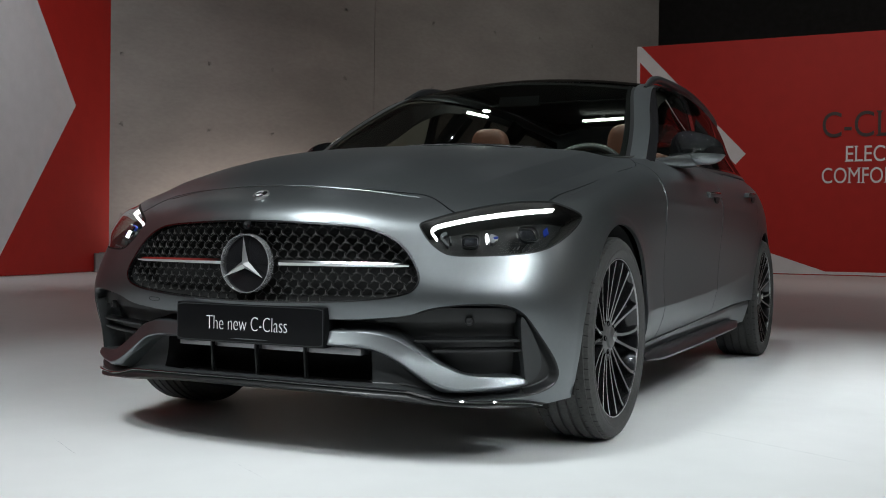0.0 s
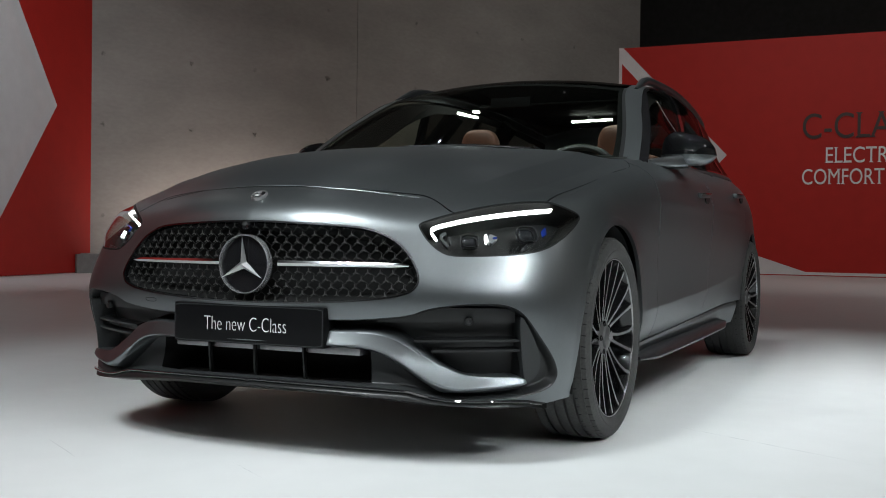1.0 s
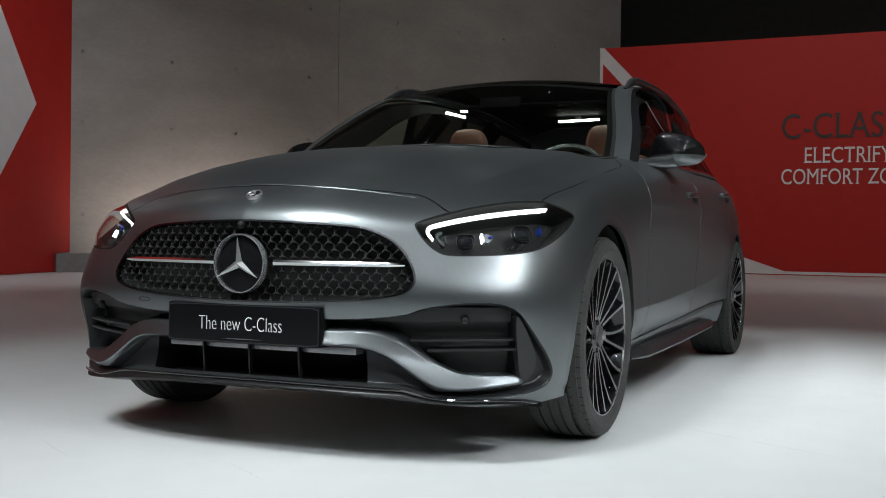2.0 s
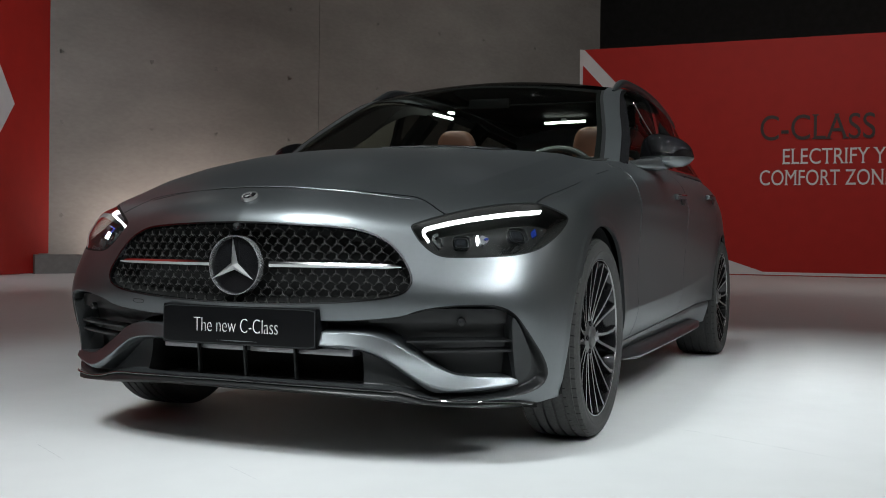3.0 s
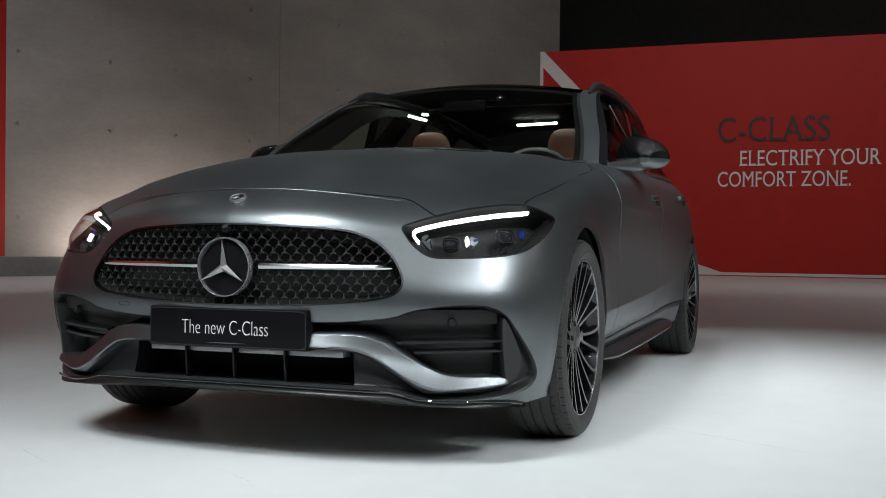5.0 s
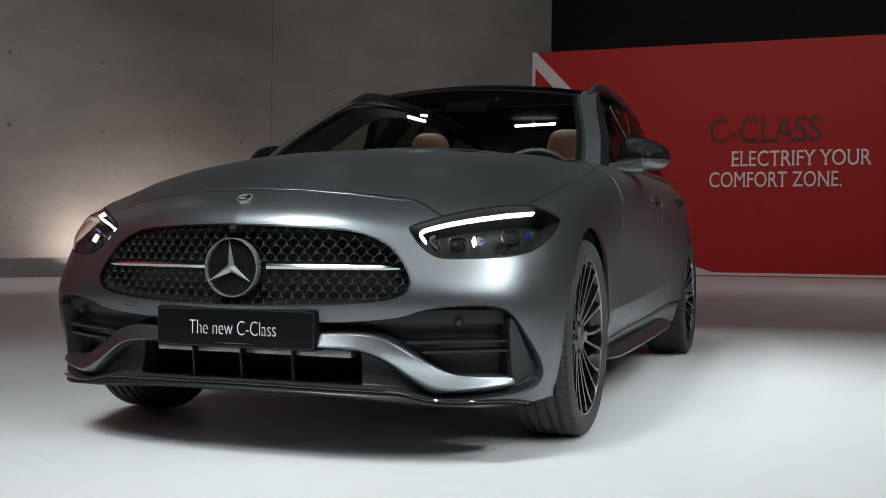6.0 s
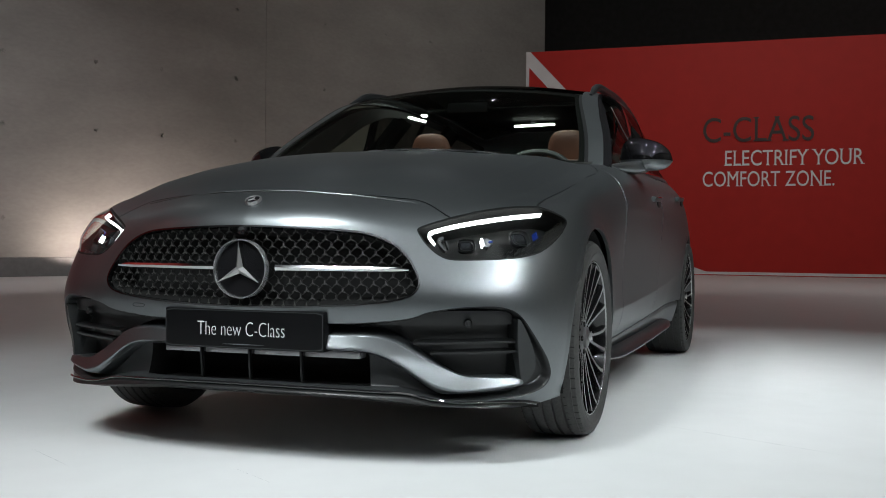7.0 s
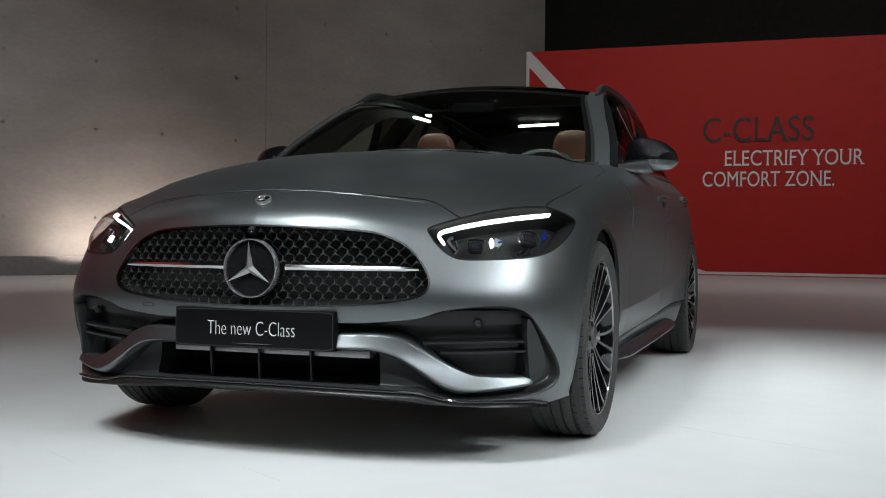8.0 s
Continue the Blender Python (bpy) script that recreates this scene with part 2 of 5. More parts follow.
def cut(sheet, value):
    """Splits a sheet (points, faces, extra values) along value = 0: the part above it and the part below."""
    v, f, extra = sheet
    above = (value > 0).tolist()
    val = value.tolist()
    pts, more, mids, up, down = [], [], {}, [], []

    def mid(i, j):
        key = (i, j) if i < j else (j, i)
        if key not in mids:
            i, j = key
            t = val[i] / (val[i] - val[j])
            mids[key] = len(v) + len(pts)
            pts.append(v[i] + t * (v[j] - v[i]))
            more.append(extra[i] + t * (extra[j] - extra[i]))
        return mids[key]

    for q in f:
        s = [above[i] for i in q]
        if all(s):
            up.append(q)
        elif not any(s):
            down.append(q)
        else:
            a, b = [], []
            for k, i in enumerate(q):
                j = q[(k + 1) % len(q)]
                (a if above[i] else b).append(i)
                if above[i] != above[j]:
                    m = mid(i, j)
                    a.append(m)
                    b.append(m)
            up.append(tuple(a)), down.append(tuple(b))
    if pts:
        v, extra = np.concatenate([v, pts]), np.concatenate([extra, more])
    return tidy((v, up, extra)), tidy((v, down, extra))


def tidy(sheet):
    """Drops the points that no face uses."""
    v, f, extra = sheet
    used = np.zeros(len(v), bool)
    for q in f:
        used[list(q)] = True
    to = np.cumsum(used) - 1
    to = to.tolist()
    return v[used], [tuple(to[i] for i in q) for q in f], extra[used]


def outward(sheet):
    """The outward directions that a sheet carries from its grid."""
    n = sheet[2][:, 2:5]
    return n / np.maximum(np.linalg.norm(n, axis=1), 1e-9)[:, None]


def pushed(sheet, by):
    """The sheet moved along its outward directions."""
    v, f, extra = sheet
    return v + outward(sheet) * np.broadcast_to(np.asarray(by, float), (len(v),))[:, None], f, extra


def hemmed(sheet, depth, keep_middle=True):
    """The sheet with its rim turned inwards, so that it has thickness."""
    v, f, extra = sheet
    n = outward(sheet)
    count = {}
    for q in f:
        for k, i in enumerate(q):
            j = q[(k + 1) % len(q)]
            key = (i, j) if i < j else (j, i)
            count[key] = None if key in count else (i, j)
    rim = [e for e in count.values() if e and not (keep_middle and abs(v[e[0]][0]) < 1e-6 and abs(v[e[1]][0]) < 1e-6)]
    ids = sorted({i for e in rim for i in e})
    low = {i: len(v) + k for k, i in enumerate(ids)}
    lower = v[ids] - n[ids] * depth
    v2 = np.concatenate([v, lower]) if ids else v
    e2 = np.concatenate([extra, extra[ids]]) if ids else extra
    return v2, list(f) + [(j, i, low[i], low[j]) for i, j in rim], e2


def whole(sheet):
    """A half sheet and its mirror image, sewn together in the middle."""
    v, f, _ = sheet
    n = len(v)
    mid = abs(v[:, 0]) < 1e-6
    other = np.where(mid, np.arange(n), n + np.cumsum(~mid) - 1)
    v2 = np.concatenate([v, v[~mid] * (-1, 1, 1)])
    other = other.tolist()
    return v2, list(f) + [tuple(other[i] for i in q)[::-1] for q in f]


def smoothstep(x):
    x = np.clip(x, 0, 1)
    return x * x * (3 - 2 * x)


# ---- the car's lower shell: one spline sheet through section curves ----
def spline_matrix(knots, at):
    """Weights of a natural cubic spline through values at knots, taken at the places given."""
    k = np.asarray(knots, float)
    n, h = len(k), np.diff(k)
    a, b = np.zeros((n, n)), np.zeros((n, n))
    a[0, 0] = a[-1, -1] = 1
    for i in range(1, n - 1):
        a[i, i - 1:i + 2] = h[i - 1], 2 * (h[i - 1] + h[i]), h[i]
        b[i, i - 1:i + 2] = 6 / h[i - 1], -6 / h[i - 1] - 6 / h[i], 6 / h[i]
    m = np.linalg.solve(a, b)
    at = np.clip(np.asarray(at, float), k[0], k[-1])
    i = np.clip(np.searchsorted(k, at, "right") - 1, 0, n - 2)
    w, e = h[i], np.eye(n)
    p, q = (k[i + 1] - at) / w, (at - k[i]) / w
    return (p[:, None] * e[i] + q[:, None] * e[i + 1]
            + ((p ** 3 - p) * w * w / 6)[:, None] * m[i] + ((q ** 3 - q) * w * w / 6)[:, None] * m[i + 1])


def curve(points, count, knots=None):
    """A smooth curve through points, at count even steps of its length."""
    p = np.asarray(points, float)
    if knots is None:
        knots = np.concatenate([[0], np.cumsum(np.linalg.norm(np.diff(p, axis=0), axis=1) ** 0.6)])
    return spline_matrix(knots, np.linspace(knots[0], knots[-1], count)) @ p


# section curves, from the lower edge over the shoulder to the cowl or the belt line
nose_centre = [(0, .000, .202), (0, .020, .300), (0, -.012, .450), (0, -.010, .560), (0, -.005, .690), (0, .103, .785), (0, .285, .866), (0, .66, .945), (0, 1.13, .990)]
nose_inner = [(.28, .004, .202), (.28, .028, .300), (.285, .002, .450), (.285, .006, .560), (.28, .019, .685), (.275, .112, .772), (.25, .285, .856), (.225, .66, .938), (.19, 1.135, .988)]
nose_lamp = [(.53, .050, .183), (.555, .078, .300), (.568, .046, .455), (.562, .066, .560), (.545, .100, .655), (.525, .150, .723), (.475, .31, .820), (.43, .68, .915), (.37, 1.15, .980)]
corner_lamp = [(.745, .170, .170), (.775, .190, .300), (.792, .170, .455), (.778, .194, .560), (.755, .230, .655), (.715, .275, .732), (.655, .42, .806), (.60, .76, .893), (.54, 1.18, .970)]
corner_side = [(.845, .330, .180), (.868, .335, .300), (.880, .345, .450), (.876, .370, .560), (.858, .415, .655), (.828, .470, .742), (.775, .60, .806), (.715, .90, .880), (.65, 1.24, .956)]
over_wheel = [(.858, .780, .190), (.876, .780, .300), (.887, .785, .450), (.890, .790, .560), (.886, .800, .660), (.873, .825, .760), (.838, .90, .838), (.785, 1.11, .900), (.735, 1.36, .955)]
front_door = [(.846, 1.32, .215), (.874, 1.32, .320), (.874, 1.32, .440), (.878, 1.32, .560), (.887, 1.32, .660), (.893, 1.33, .760), (.882, 1.36, .845), (.850, 1.43, .905), (.800, 1.55, .962)]


def door_section(y, wide, rise, tuck=0.0):
    """A section through the doors at y; tuck draws its shoulder in."""
    xs = (.846, .876, .877, .884, .894, .900, .890, .860, .808)
    zs = (.215, .320, .440, .560, .660, .755, .850, .920, .970)
    return [(x * wide - tuck * min(1, max(0, (i - 3) * .27)), y, z + rise * i / 8) for i, (x, z) in enumerate(zip(xs, zs))]


def tail_section(x0, y0, lean):
    """A section through the tail; lean is how far its top stands forward."""
    return [(x0 * s, y0 - lean * i / 8 + .05 * (i < 1), z) for i, (s, z) in enumerate(zip(
        (.94, .98, 1, 1, .99, .97, .94, .91, .88), (.23, .32, .44, .56, .66, .76, .86, .93, .995)))]


SECTIONS = [nose_centre, nose_inner, nose_lamp, corner_lamp, corner_side, over_wheel, front_door, door_section(2.2, 1, 0), door_section(3.05, 1, .012, .012),
            door_section(3.66, 1, .020, .045), door_section(4.25, .92, .03, .075), tail_section(.68, 4.60, .12), tail_section(.35, 4.69, .14), tail_section(0, 4.71, .14)]


def sweep(v):
    """How far the corners of the nose are swept back and drawn in."""
    side = np.clip((abs(v[..., 0]) - .12) / .40, 0, 1)
    ahead = np.clip(1 - (v[..., 1] - .25) / .50, 0, 1)
    s = side * side * (3 - 2 * side) * ahead * ahead * (3 - 2 * ahead)
    return np.stack([-.0072 * s * np.sign(v[..., 0]), .018 * s, 0 * s], -1)


U_STEPS, V_STEPS = (40, 40, 40, 34, 34, 28, 20, 16, 16, 16, 14, 10, 8), 240


def shell_grid(across=None, up=None):
    """Points of the left half of the shell, [section, level, xyz], at places counted in sections and levels."""
    net = np.array(SECTIONS, float)
    step_u = np.linalg.norm(np.diff(net, axis=0), axis=2).mean(axis=1)
    step_v = np.linalg.norm(np.diff(net, axis=1), axis=2)[:7].mean(axis=0)
    ku, kv = (np.concatenate([[0], np.cumsum(s ** .75)]) for s in (step_u, step_v))
    if across is None:
        across = np.concatenate([i + np.arange(n) / n for i, n in enumerate(U_STEPS)] + [[len(ku) - 1]])
        at_v = np.linspace(0, kv[-1], V_STEPS + 1)
    else:
        at_v = np.interp(up, np.arange(len(kv)), kv)
    at_u = np.interp(across, np.arange(len(ku)), ku)
    # the mirrored half closes the sheet at both ends, so that it crosses the middle level
    full = np.concatenate([net[2:0:-1] * (-1, 1, 1), net, net[-2:-4:-1] * (-1, 1, 1)])
    gaps = np.diff(ku)
    kf = np.concatenate([[-gaps[0] - gaps[1], -gaps[0]], ku, [ku[-1] + gaps[-1], ku[-1] + gaps[-1] + gaps[-2]]])
    g = np.einsum("ui,vj,ijk->uvk", spline_matrix(kf, at_u), spline_matrix(kv, at_v), full)
    g[np.asarray(across) == 0, :, 0] = 0
    g[np.asarray(across) == len(ku) - 1, :, 0] = 0
    return g + sweep(g)

# ---- the hall ----
def slab(name, x, y, z, mat, m=Matrix(), label="", category=""):
    """A piece of the hall's structure."""
    return tagged(part(name, box(bmesh.new(), x, y, z, m), mat, smooth=0), label, category, kind="structure")


slab("floor", (-24, 18.5), (-15, 34), (-.2, 0), FLOOR_WHITE, label="smooth white painted exhibition floor with a soft gloss", category="floor")
slab("ceiling", (-24, 18.5), (-15, 34), (10.2, 10.4), HALL_BLACK, label="black unlit hall ceiling", category="ceiling")
slab("wall_north", (-24, 18.5), (33.6, 34), (0, 10.2), HALL_BLACK, label="black unlit hall wall", category="wall")
slab("wall_south", (-24, 18.5), (-15, -14.6), (0, 10.2), HALL_BLACK, label="black unlit hall wall", category="wall")
# the east wall is unseen; its pale concrete is there to be mirrored in the car
slab("wall_east", (18.1, 18.5), (-14.6, 33.6), (0, 10.2), CONCRETE, label="unseen pale concrete wall, added to be mirrored in the car's side", category="wall")
slab("wall_west", (-24, -23.6), (-14.6, 33.6), (0, 10.2), HALL_BLACK, label="black unlit hall wall", category="wall")

# the concrete wall runs at 60 degrees; its own x runs along it, its y points away from the stage
CONCRETE_WALL = pose(-11.43, 11.05, 0, 0, 0, 60)


def concrete_wall():
    """A cast wall with board joints and tie holes sunk into its face."""
    root = part("concrete_wall", box(bmesh.new(), (-1.2, 13.55), (.02, .45), (0, 10.1), CONCRETE_WALL), CONCRETE, smooth=0)
    tagged(root, "tall bare cast-concrete wall with joints and tie holes", "wall", kind="structure")
    joints = (-1.2, 5.6, 13.55)
    for a, b in zip(joints, joints[1:]):
        for low, high in ((0, 10.1),):
            part("wall_panel", box(bmesh.new(), (a + .004, b - .004), (0, .018), (low + .003, high - .003), CONCRETE_WALL, .003), CONCRETE, root, smooth=0)
    for x in (.55, 2.14, 3.38, 4.93, 7.0, 8.6, 9.85, 11.4):
        for z in (.97, 2.55, 3.76, 5.1, 6.6):
            ring = turned([(0, .009), (-.003, .011), (-.003, .016), (.0, .019)], 14)
            v = [CONCRETE_WALL @ pose(x + random.uniform(-.03, .03), 0, z + random.uniform(-.03, .03), 0, 0, 90) @ Vector(p) for p in ring[0]]
            part("tie_hole", (v, ring[1] + [tuple(i * 4 for i in range(14))]), HOLE_GREY, root)
    return root


HOLE_GREY = material("hole_grey", (.30, .288, .27), .9, grain=.15, scale=60)
concrete_wall()
slab("plinth", (-.02, 13.4), (-.5, 0), (0, .315), PLINTH_GREY, CONCRETE_WALL, "low grey painted plinth along the concrete wall", "plinth")


CAP_LINE, LOWER_CASE = .682, .449


def right_panel():
    """The red stage panel with the white angle, its edge and its lettering."""
    x0, x1, top, y = -4.19, 4.6, 4.71, 19.3
    root = part("red_stage_panel", box(bmesh.new(), (x0, x1), (y, y + .25), (.0, top), bevel=.006), PANEL_RED, smooth=0)
    tagged(root, "long matt red stage panel with white angle and lettering", "stage panel")
    face = Matrix.Translation((0, y - .006, 0))
    part("white_edge", prism([(x0 - .02, 0.0), (x0 + .045, 0.0), (x0 + .045, top), (x0 - .02, top + .01)], .012, face), PANEL_WHITE, root, "white edge strip", 0)
    part("white_angle", prism([(x0 + .045, top), (x0 + .07, top), (-1.95, 2.41), (-2.15, 2.20), (x0 + .045, 4.38)], .010, face), PANEL_WHITE, root, "white angular band", 0)
    part("white_foot", prism([(x0 + .045, .02), (x1, .02), (x1, .075), (-.40, .075), (-2.05, .62), (x0 + .045, 1.35)], .010, face), PANEL_WHITE, root, "white wedge and foot strip", 0)
    for name, words, x, z, wide, high, mat in (("lettering_dark", "C-CLASS", -.49, 2.695, 2.125, .492, LETTER_DARK),
                                               ("lettering_white", "ELECTRIFY YOUR", -.055, 2.215, 2.605, .305, LETTER_WHITE),
                                               ("lettering_white", "COMFORT ZONE.", -.49, 1.80, 2.51, .30, LETTER_WHITE)):
        letters(name, words, x, y - .014, z, wide, high, mat, root, .008, thick=.0005, serif=1.15)
    return root


def letters(name, words, x, y, z, wide, high, mat, parent, depth=.012, m=None, thick=.0, serif=1.0):
    """Raised lettering that fills a given width and cap height, with slab serifs on its stroke ends."""
    text = bpy.data.curves.new(name, "FONT")
    text.body, text.size, text.extrude, text.offset = words, 1, .5, thick
    ob = bpy.data.objects.new(name, text)
    scene.collection.objects.link(ob)
    bpy.context.view_layer.update()
    mesh = bpy.data.meshes.new_from_object(ob.evaluated_get(bpy.context.evaluated_depsgraph_get()))
    bpy.data.objects.remove(ob)
    p = np.array([v.co for v in mesh.vertices])
    raw, caps = p.copy(), p[:, 1].max()
    p[:, 0] = (p[:, 0] - p[:, 0].min()) / np.ptp(p[:, 0]) * wide
    p[:, 1] = p[:, 1] / caps * high
    faces = [tuple(q.vertices) for q in mesh.polygons]
    ends = []
    for q in mesh.polygons:
        corner = [mesh.vertices[i].co.copy() for i in q.vertices]
        if min(c.z for c in corner) < -.4 < .4 < max(c.z for c in corner):
            ends += [(a, b) for a, b in zip(corner, corner[1:] + corner[:1]) if a.z > .4 and b.z > .4]
    left, span = raw[:, 0].min(), np.ptp(raw[:, 0])
    lines = [0, CAP_LINE, LOWER_CASE]
    done = set()
    for a, b in ends:
        long = abs(a.x - b.x)
        line = min(lines, key=lambda h: abs(h - a.y))
        x0, x1 = sorted((a.x, b.x))
        key = (round(x0, 3), round(x1, 3), line)
        foot = line == 0 and .25 < long < .6
        if key in done or abs(a.y - b.y) > .004 or abs(a.y - line) > .005 or not (.05 < long < .16 or foot):
            continue
        done.add(key)
        more, tall = .085 * serif * caps, .06 * caps * (1 if line < caps * .3 else -1)
        if line == lines[2]:
            x0, x1, more = x0 - more, x1, 0
        elif foot:
            x0, x1 = x0, x0 + .09
        n = len(p)
        corners = [(x0 - more, a.y), (x1 + more, a.y), (x1 + more * .35, a.y + tall), (x0 - more * .35, a.y + tall)]
        p = np.concatenate([p, [((cx - left) / span * wide, cy / caps * high, cz) for cz in (.53, -.5) for cx, cy in corners]])
        slab_faces = [(n, n + 1, n + 2, n + 3)] + [(n + (i + 1) % 4, n + i, n + 4 + i, n + 4 + (i + 1) % 4) for i in range(4)]
        faces += slab_faces if tall > 0 else [q[::-1] for q in slab_faces]
    bpy.data.meshes.remove(mesh)
    v = [(x + a, y - depth * (c + .5), z + b) for a, b, c in p]
    if m:
        v = [m @ Vector(q) for q in v]
    return part(name, (v, faces), mat, parent, smooth=0)


right_panel()


def left_panel():
    """The red stage panel that stands at an angle on the other side, with a white arrow."""
    m = pose(-11.19, 11.28, 0, 0, 0, math.degrees(math.atan2(-2.81, .62)))
    root = part("red_side_panel", prism([(0, .33), (.30, .33), (.30, .01), (16.0, .01), (16.0, 8.0), (0, 8.0)], -.2, m), PANEL_RED, smooth=0)
    tagged(root, "tall matt red side panel with a large white arrow", "stage panel")
    part("white_arrow", prism([(1.035, 2.71), (2.1, 4.19), (4.85, 8.0), (7.9, 8.0), (4.1, 2.71), (6.1, .05), (3.13, .05)], .008, m), PANEL_WHITE, root, "white arrow field", 0)
    return root


left_panel()


def floor_joint(x0, y0, x1, y1, wide):
    """A hairline joint in the floor's paint."""
    n = 24
    line = np.linspace((x0, y0), (x1, y1), n)
    side = np.array([-(y1 - y0), x1 - x0]) / math.hypot(x1 - x0, y1 - y0)
    v, f = [], []
    for i, p in enumerate(line):
        w = wide * (.55 + .45 * math.sin(i * 1.7)) * min(1, 4 * min(i, n - 1 - i) / n + .1)
        v += [(*(p - side * w), .0006), (*(p + side * w), .0006)]
        if i:
            f.append((2 * i - 2, 2 * i, 2 * i + 1, 2 * i - 1))
    tagged(part("floor_joint", (v, f), SEAM_GREY, smooth=0), "faint grey hairline joint in the white floor", "floor joint", kind="structure")


floor_joint(1.02, 1.09, 1.66, .73, .0014)
floor_joint(-.68, -.09, -.42, -.25, .0009)
floor_joint(.02, -.10, .23, -.24, .0006)

# ---- the car ----
HUB_FRONT, HUB_REAR, HUB_Z, HUB_X = .775, 3.64, .327, .775
car = thing("car", (0, 0, 0), "satin grey metallic estate car with black roof and lit headlamps", "car")
GRID = shell_grid()


def as_sheet(g, flip=False, place=None):
    """A grid of points as a sheet; it carries its grid place and outward direction as extra values."""
    nu, nv = g.shape[:2]
    f = []
    for i in range(nu - 1):
        for j in range(nv - 1):
            q = (i * nv + j, (i + 1) * nv + j, (i + 1) * nv + j + 1, i * nv + j + 1)
            f.append(q[::-1] if flip else q)
    if place is None:
        place = np.stack(np.meshgrid(np.linspace(0, 1, nu), np.linspace(0, 1, nv), indexing="ij"), -1)
    n = np.cross(np.gradient(g, axis=0), np.gradient(g, axis=1)) * (-1 if flip else 1)
    n /= np.maximum(np.linalg.norm(n, axis=2), 1e-12)[..., None]
    n[abs(g[..., 0]) < 1e-9, 0] = 0
    return g.reshape(-1, 3).copy(), f, np.concatenate([place.reshape(-1, 2), n.reshape(-1, 3)], 1)


def round_corner(v):
    """Places on the nose as seen unrolled round the corner: x + y across, z up."""
    v = v - sweep(v)
    return np.stack([v[:, 0] + v[:, 1], v[:, 2]], 1)


def face_on(v):
    v = v - sweep(v)
    return np.stack([v[:, 0], v[:, 2]], 1)


LAMP = rounded([(.590, .676), (.604, .687), (.713, .711), (.868, .737), (1.031, .753), (1.180, .757), (1.243, .745), (1.352, .716),
                (1.283, .676), (1.177, .636), (1.081, .609), (.968, .596), (.809, .591), (.690, .590), (.645, .609), (.610, .640)], 2)
GRILLE = rounded([(-.2, .688), (0, .688), (.106, .686), (.285, .678), (.372, .670), (.447, .641), (.494, .599), (.526, .547), (.532, .518), (.515, .490), (.462, .473), (.335, .459), (.157, .450), (0, .448), (-.2, .448)], 2)
WING_TOP = [(-.2, .376), (.29, .376), (.387, .378), (.455, .372), (.51, .356), (.574, .326), (.667, .288), (.733, .266), (.785, .259), (.985, .257)]
WING_LOW = [(1.002, .234), (.929, .226), (.783, .213), (.677, .211), (.634, .222), (.547, .270), (.479, .307), (.424, .324), (.344, .331), (-.2, .334)]
WING = rounded(WING_TOP + WING_LOW, 2)
MOUTH = rounded([(-.2, .408), (.30, .408), (.379, .411), (.539, .425), (.598, .447), (.727, .462), (.865, .463), (.931, .450), (.974, .428), (1.043, .370), (1.122, .303), (1.152, .258), (1.128, .226), (1.05, .206),
                 (.895, .193), (.70, .192), (.631, .199), (.54, .216), (.404, .220), (.253, .224), (-.2, .226)], 2)
FIN = rounded([(.950, .436), (1.004, .382), (1.049, .322), (1.060, .281), (1.037, .250), (.992, .232), (.976, .306), (.956, .381)], 2)


def arch_value(v):
    """How far a point lies outside the wheel openings (inside: minus)."""
    y, z = (v - sweep(v)).T[1:]
    front = np.hypot(y - HUB_FRONT, z - HUB_Z) - .366
    rear = np.hypot(y - HUB_REAR, z - HUB_Z) - .366
    slant = np.where(z < .53, np.maximum(np.interp(z, (.17, .29, .387, .484, .53), (.384, .380, .388, .418, .447)) - y, y - HUB_FRONT), 1.0)
    out = np.minimum(np.minimum(front, slant), rear)
    return np.where(v[:, 0] > .5, out, 1.0)


def smooth(x, at, values):
    """A smooth line through a few values."""
    t = np.linspace(at[0], at[-1], 400)
    return np.interp(x, t, spline_matrix(at, t) @ np.array(values))


def hood_front(x):
    """Where the hood's front edge runs: nearly straight across, then sharply down to the lamp."""
    return smooth(x, (0, .12, .25, .365, .43, .465, .485, .52, .562, .62), (.107, .110, .124, .156, .178, .189, .190, .182, .166, .166))


def gap_values(v):
    """Signed distances to the shut lines of the body."""
    x, y, z = (v - sweep(v)).T
    front = y - hood_front(x)
    side = smooth(y, (.0, .40, .57, .80, 1.05, 1.20, 1.28, 1.34, 1.40), (.778, .776, .784, .796, .804, .802, .790, .762, .71)) - x
    hood = np.minimum(np.minimum(front, side), np.minimum(z - .70, 1.6 - y))
    door = y - (1.325 + np.clip(.80 - z, 0, 1) * .19)
    door_2 = y - (2.35 + np.clip(.89 - z, -.1, 1) * .05 - np.clip(z - .87, 0, .1) * .7)
    door_3 = np.where(z > .70, y - (3.33 + (z - .70) * .55), y - (HUB_REAR - np.sqrt(np.maximum(.44 ** 2 - (z - HUB_Z) ** 2, 0)) + .09))
    tail = y - 4.42
    return hood, door, door_2, door_3, tail


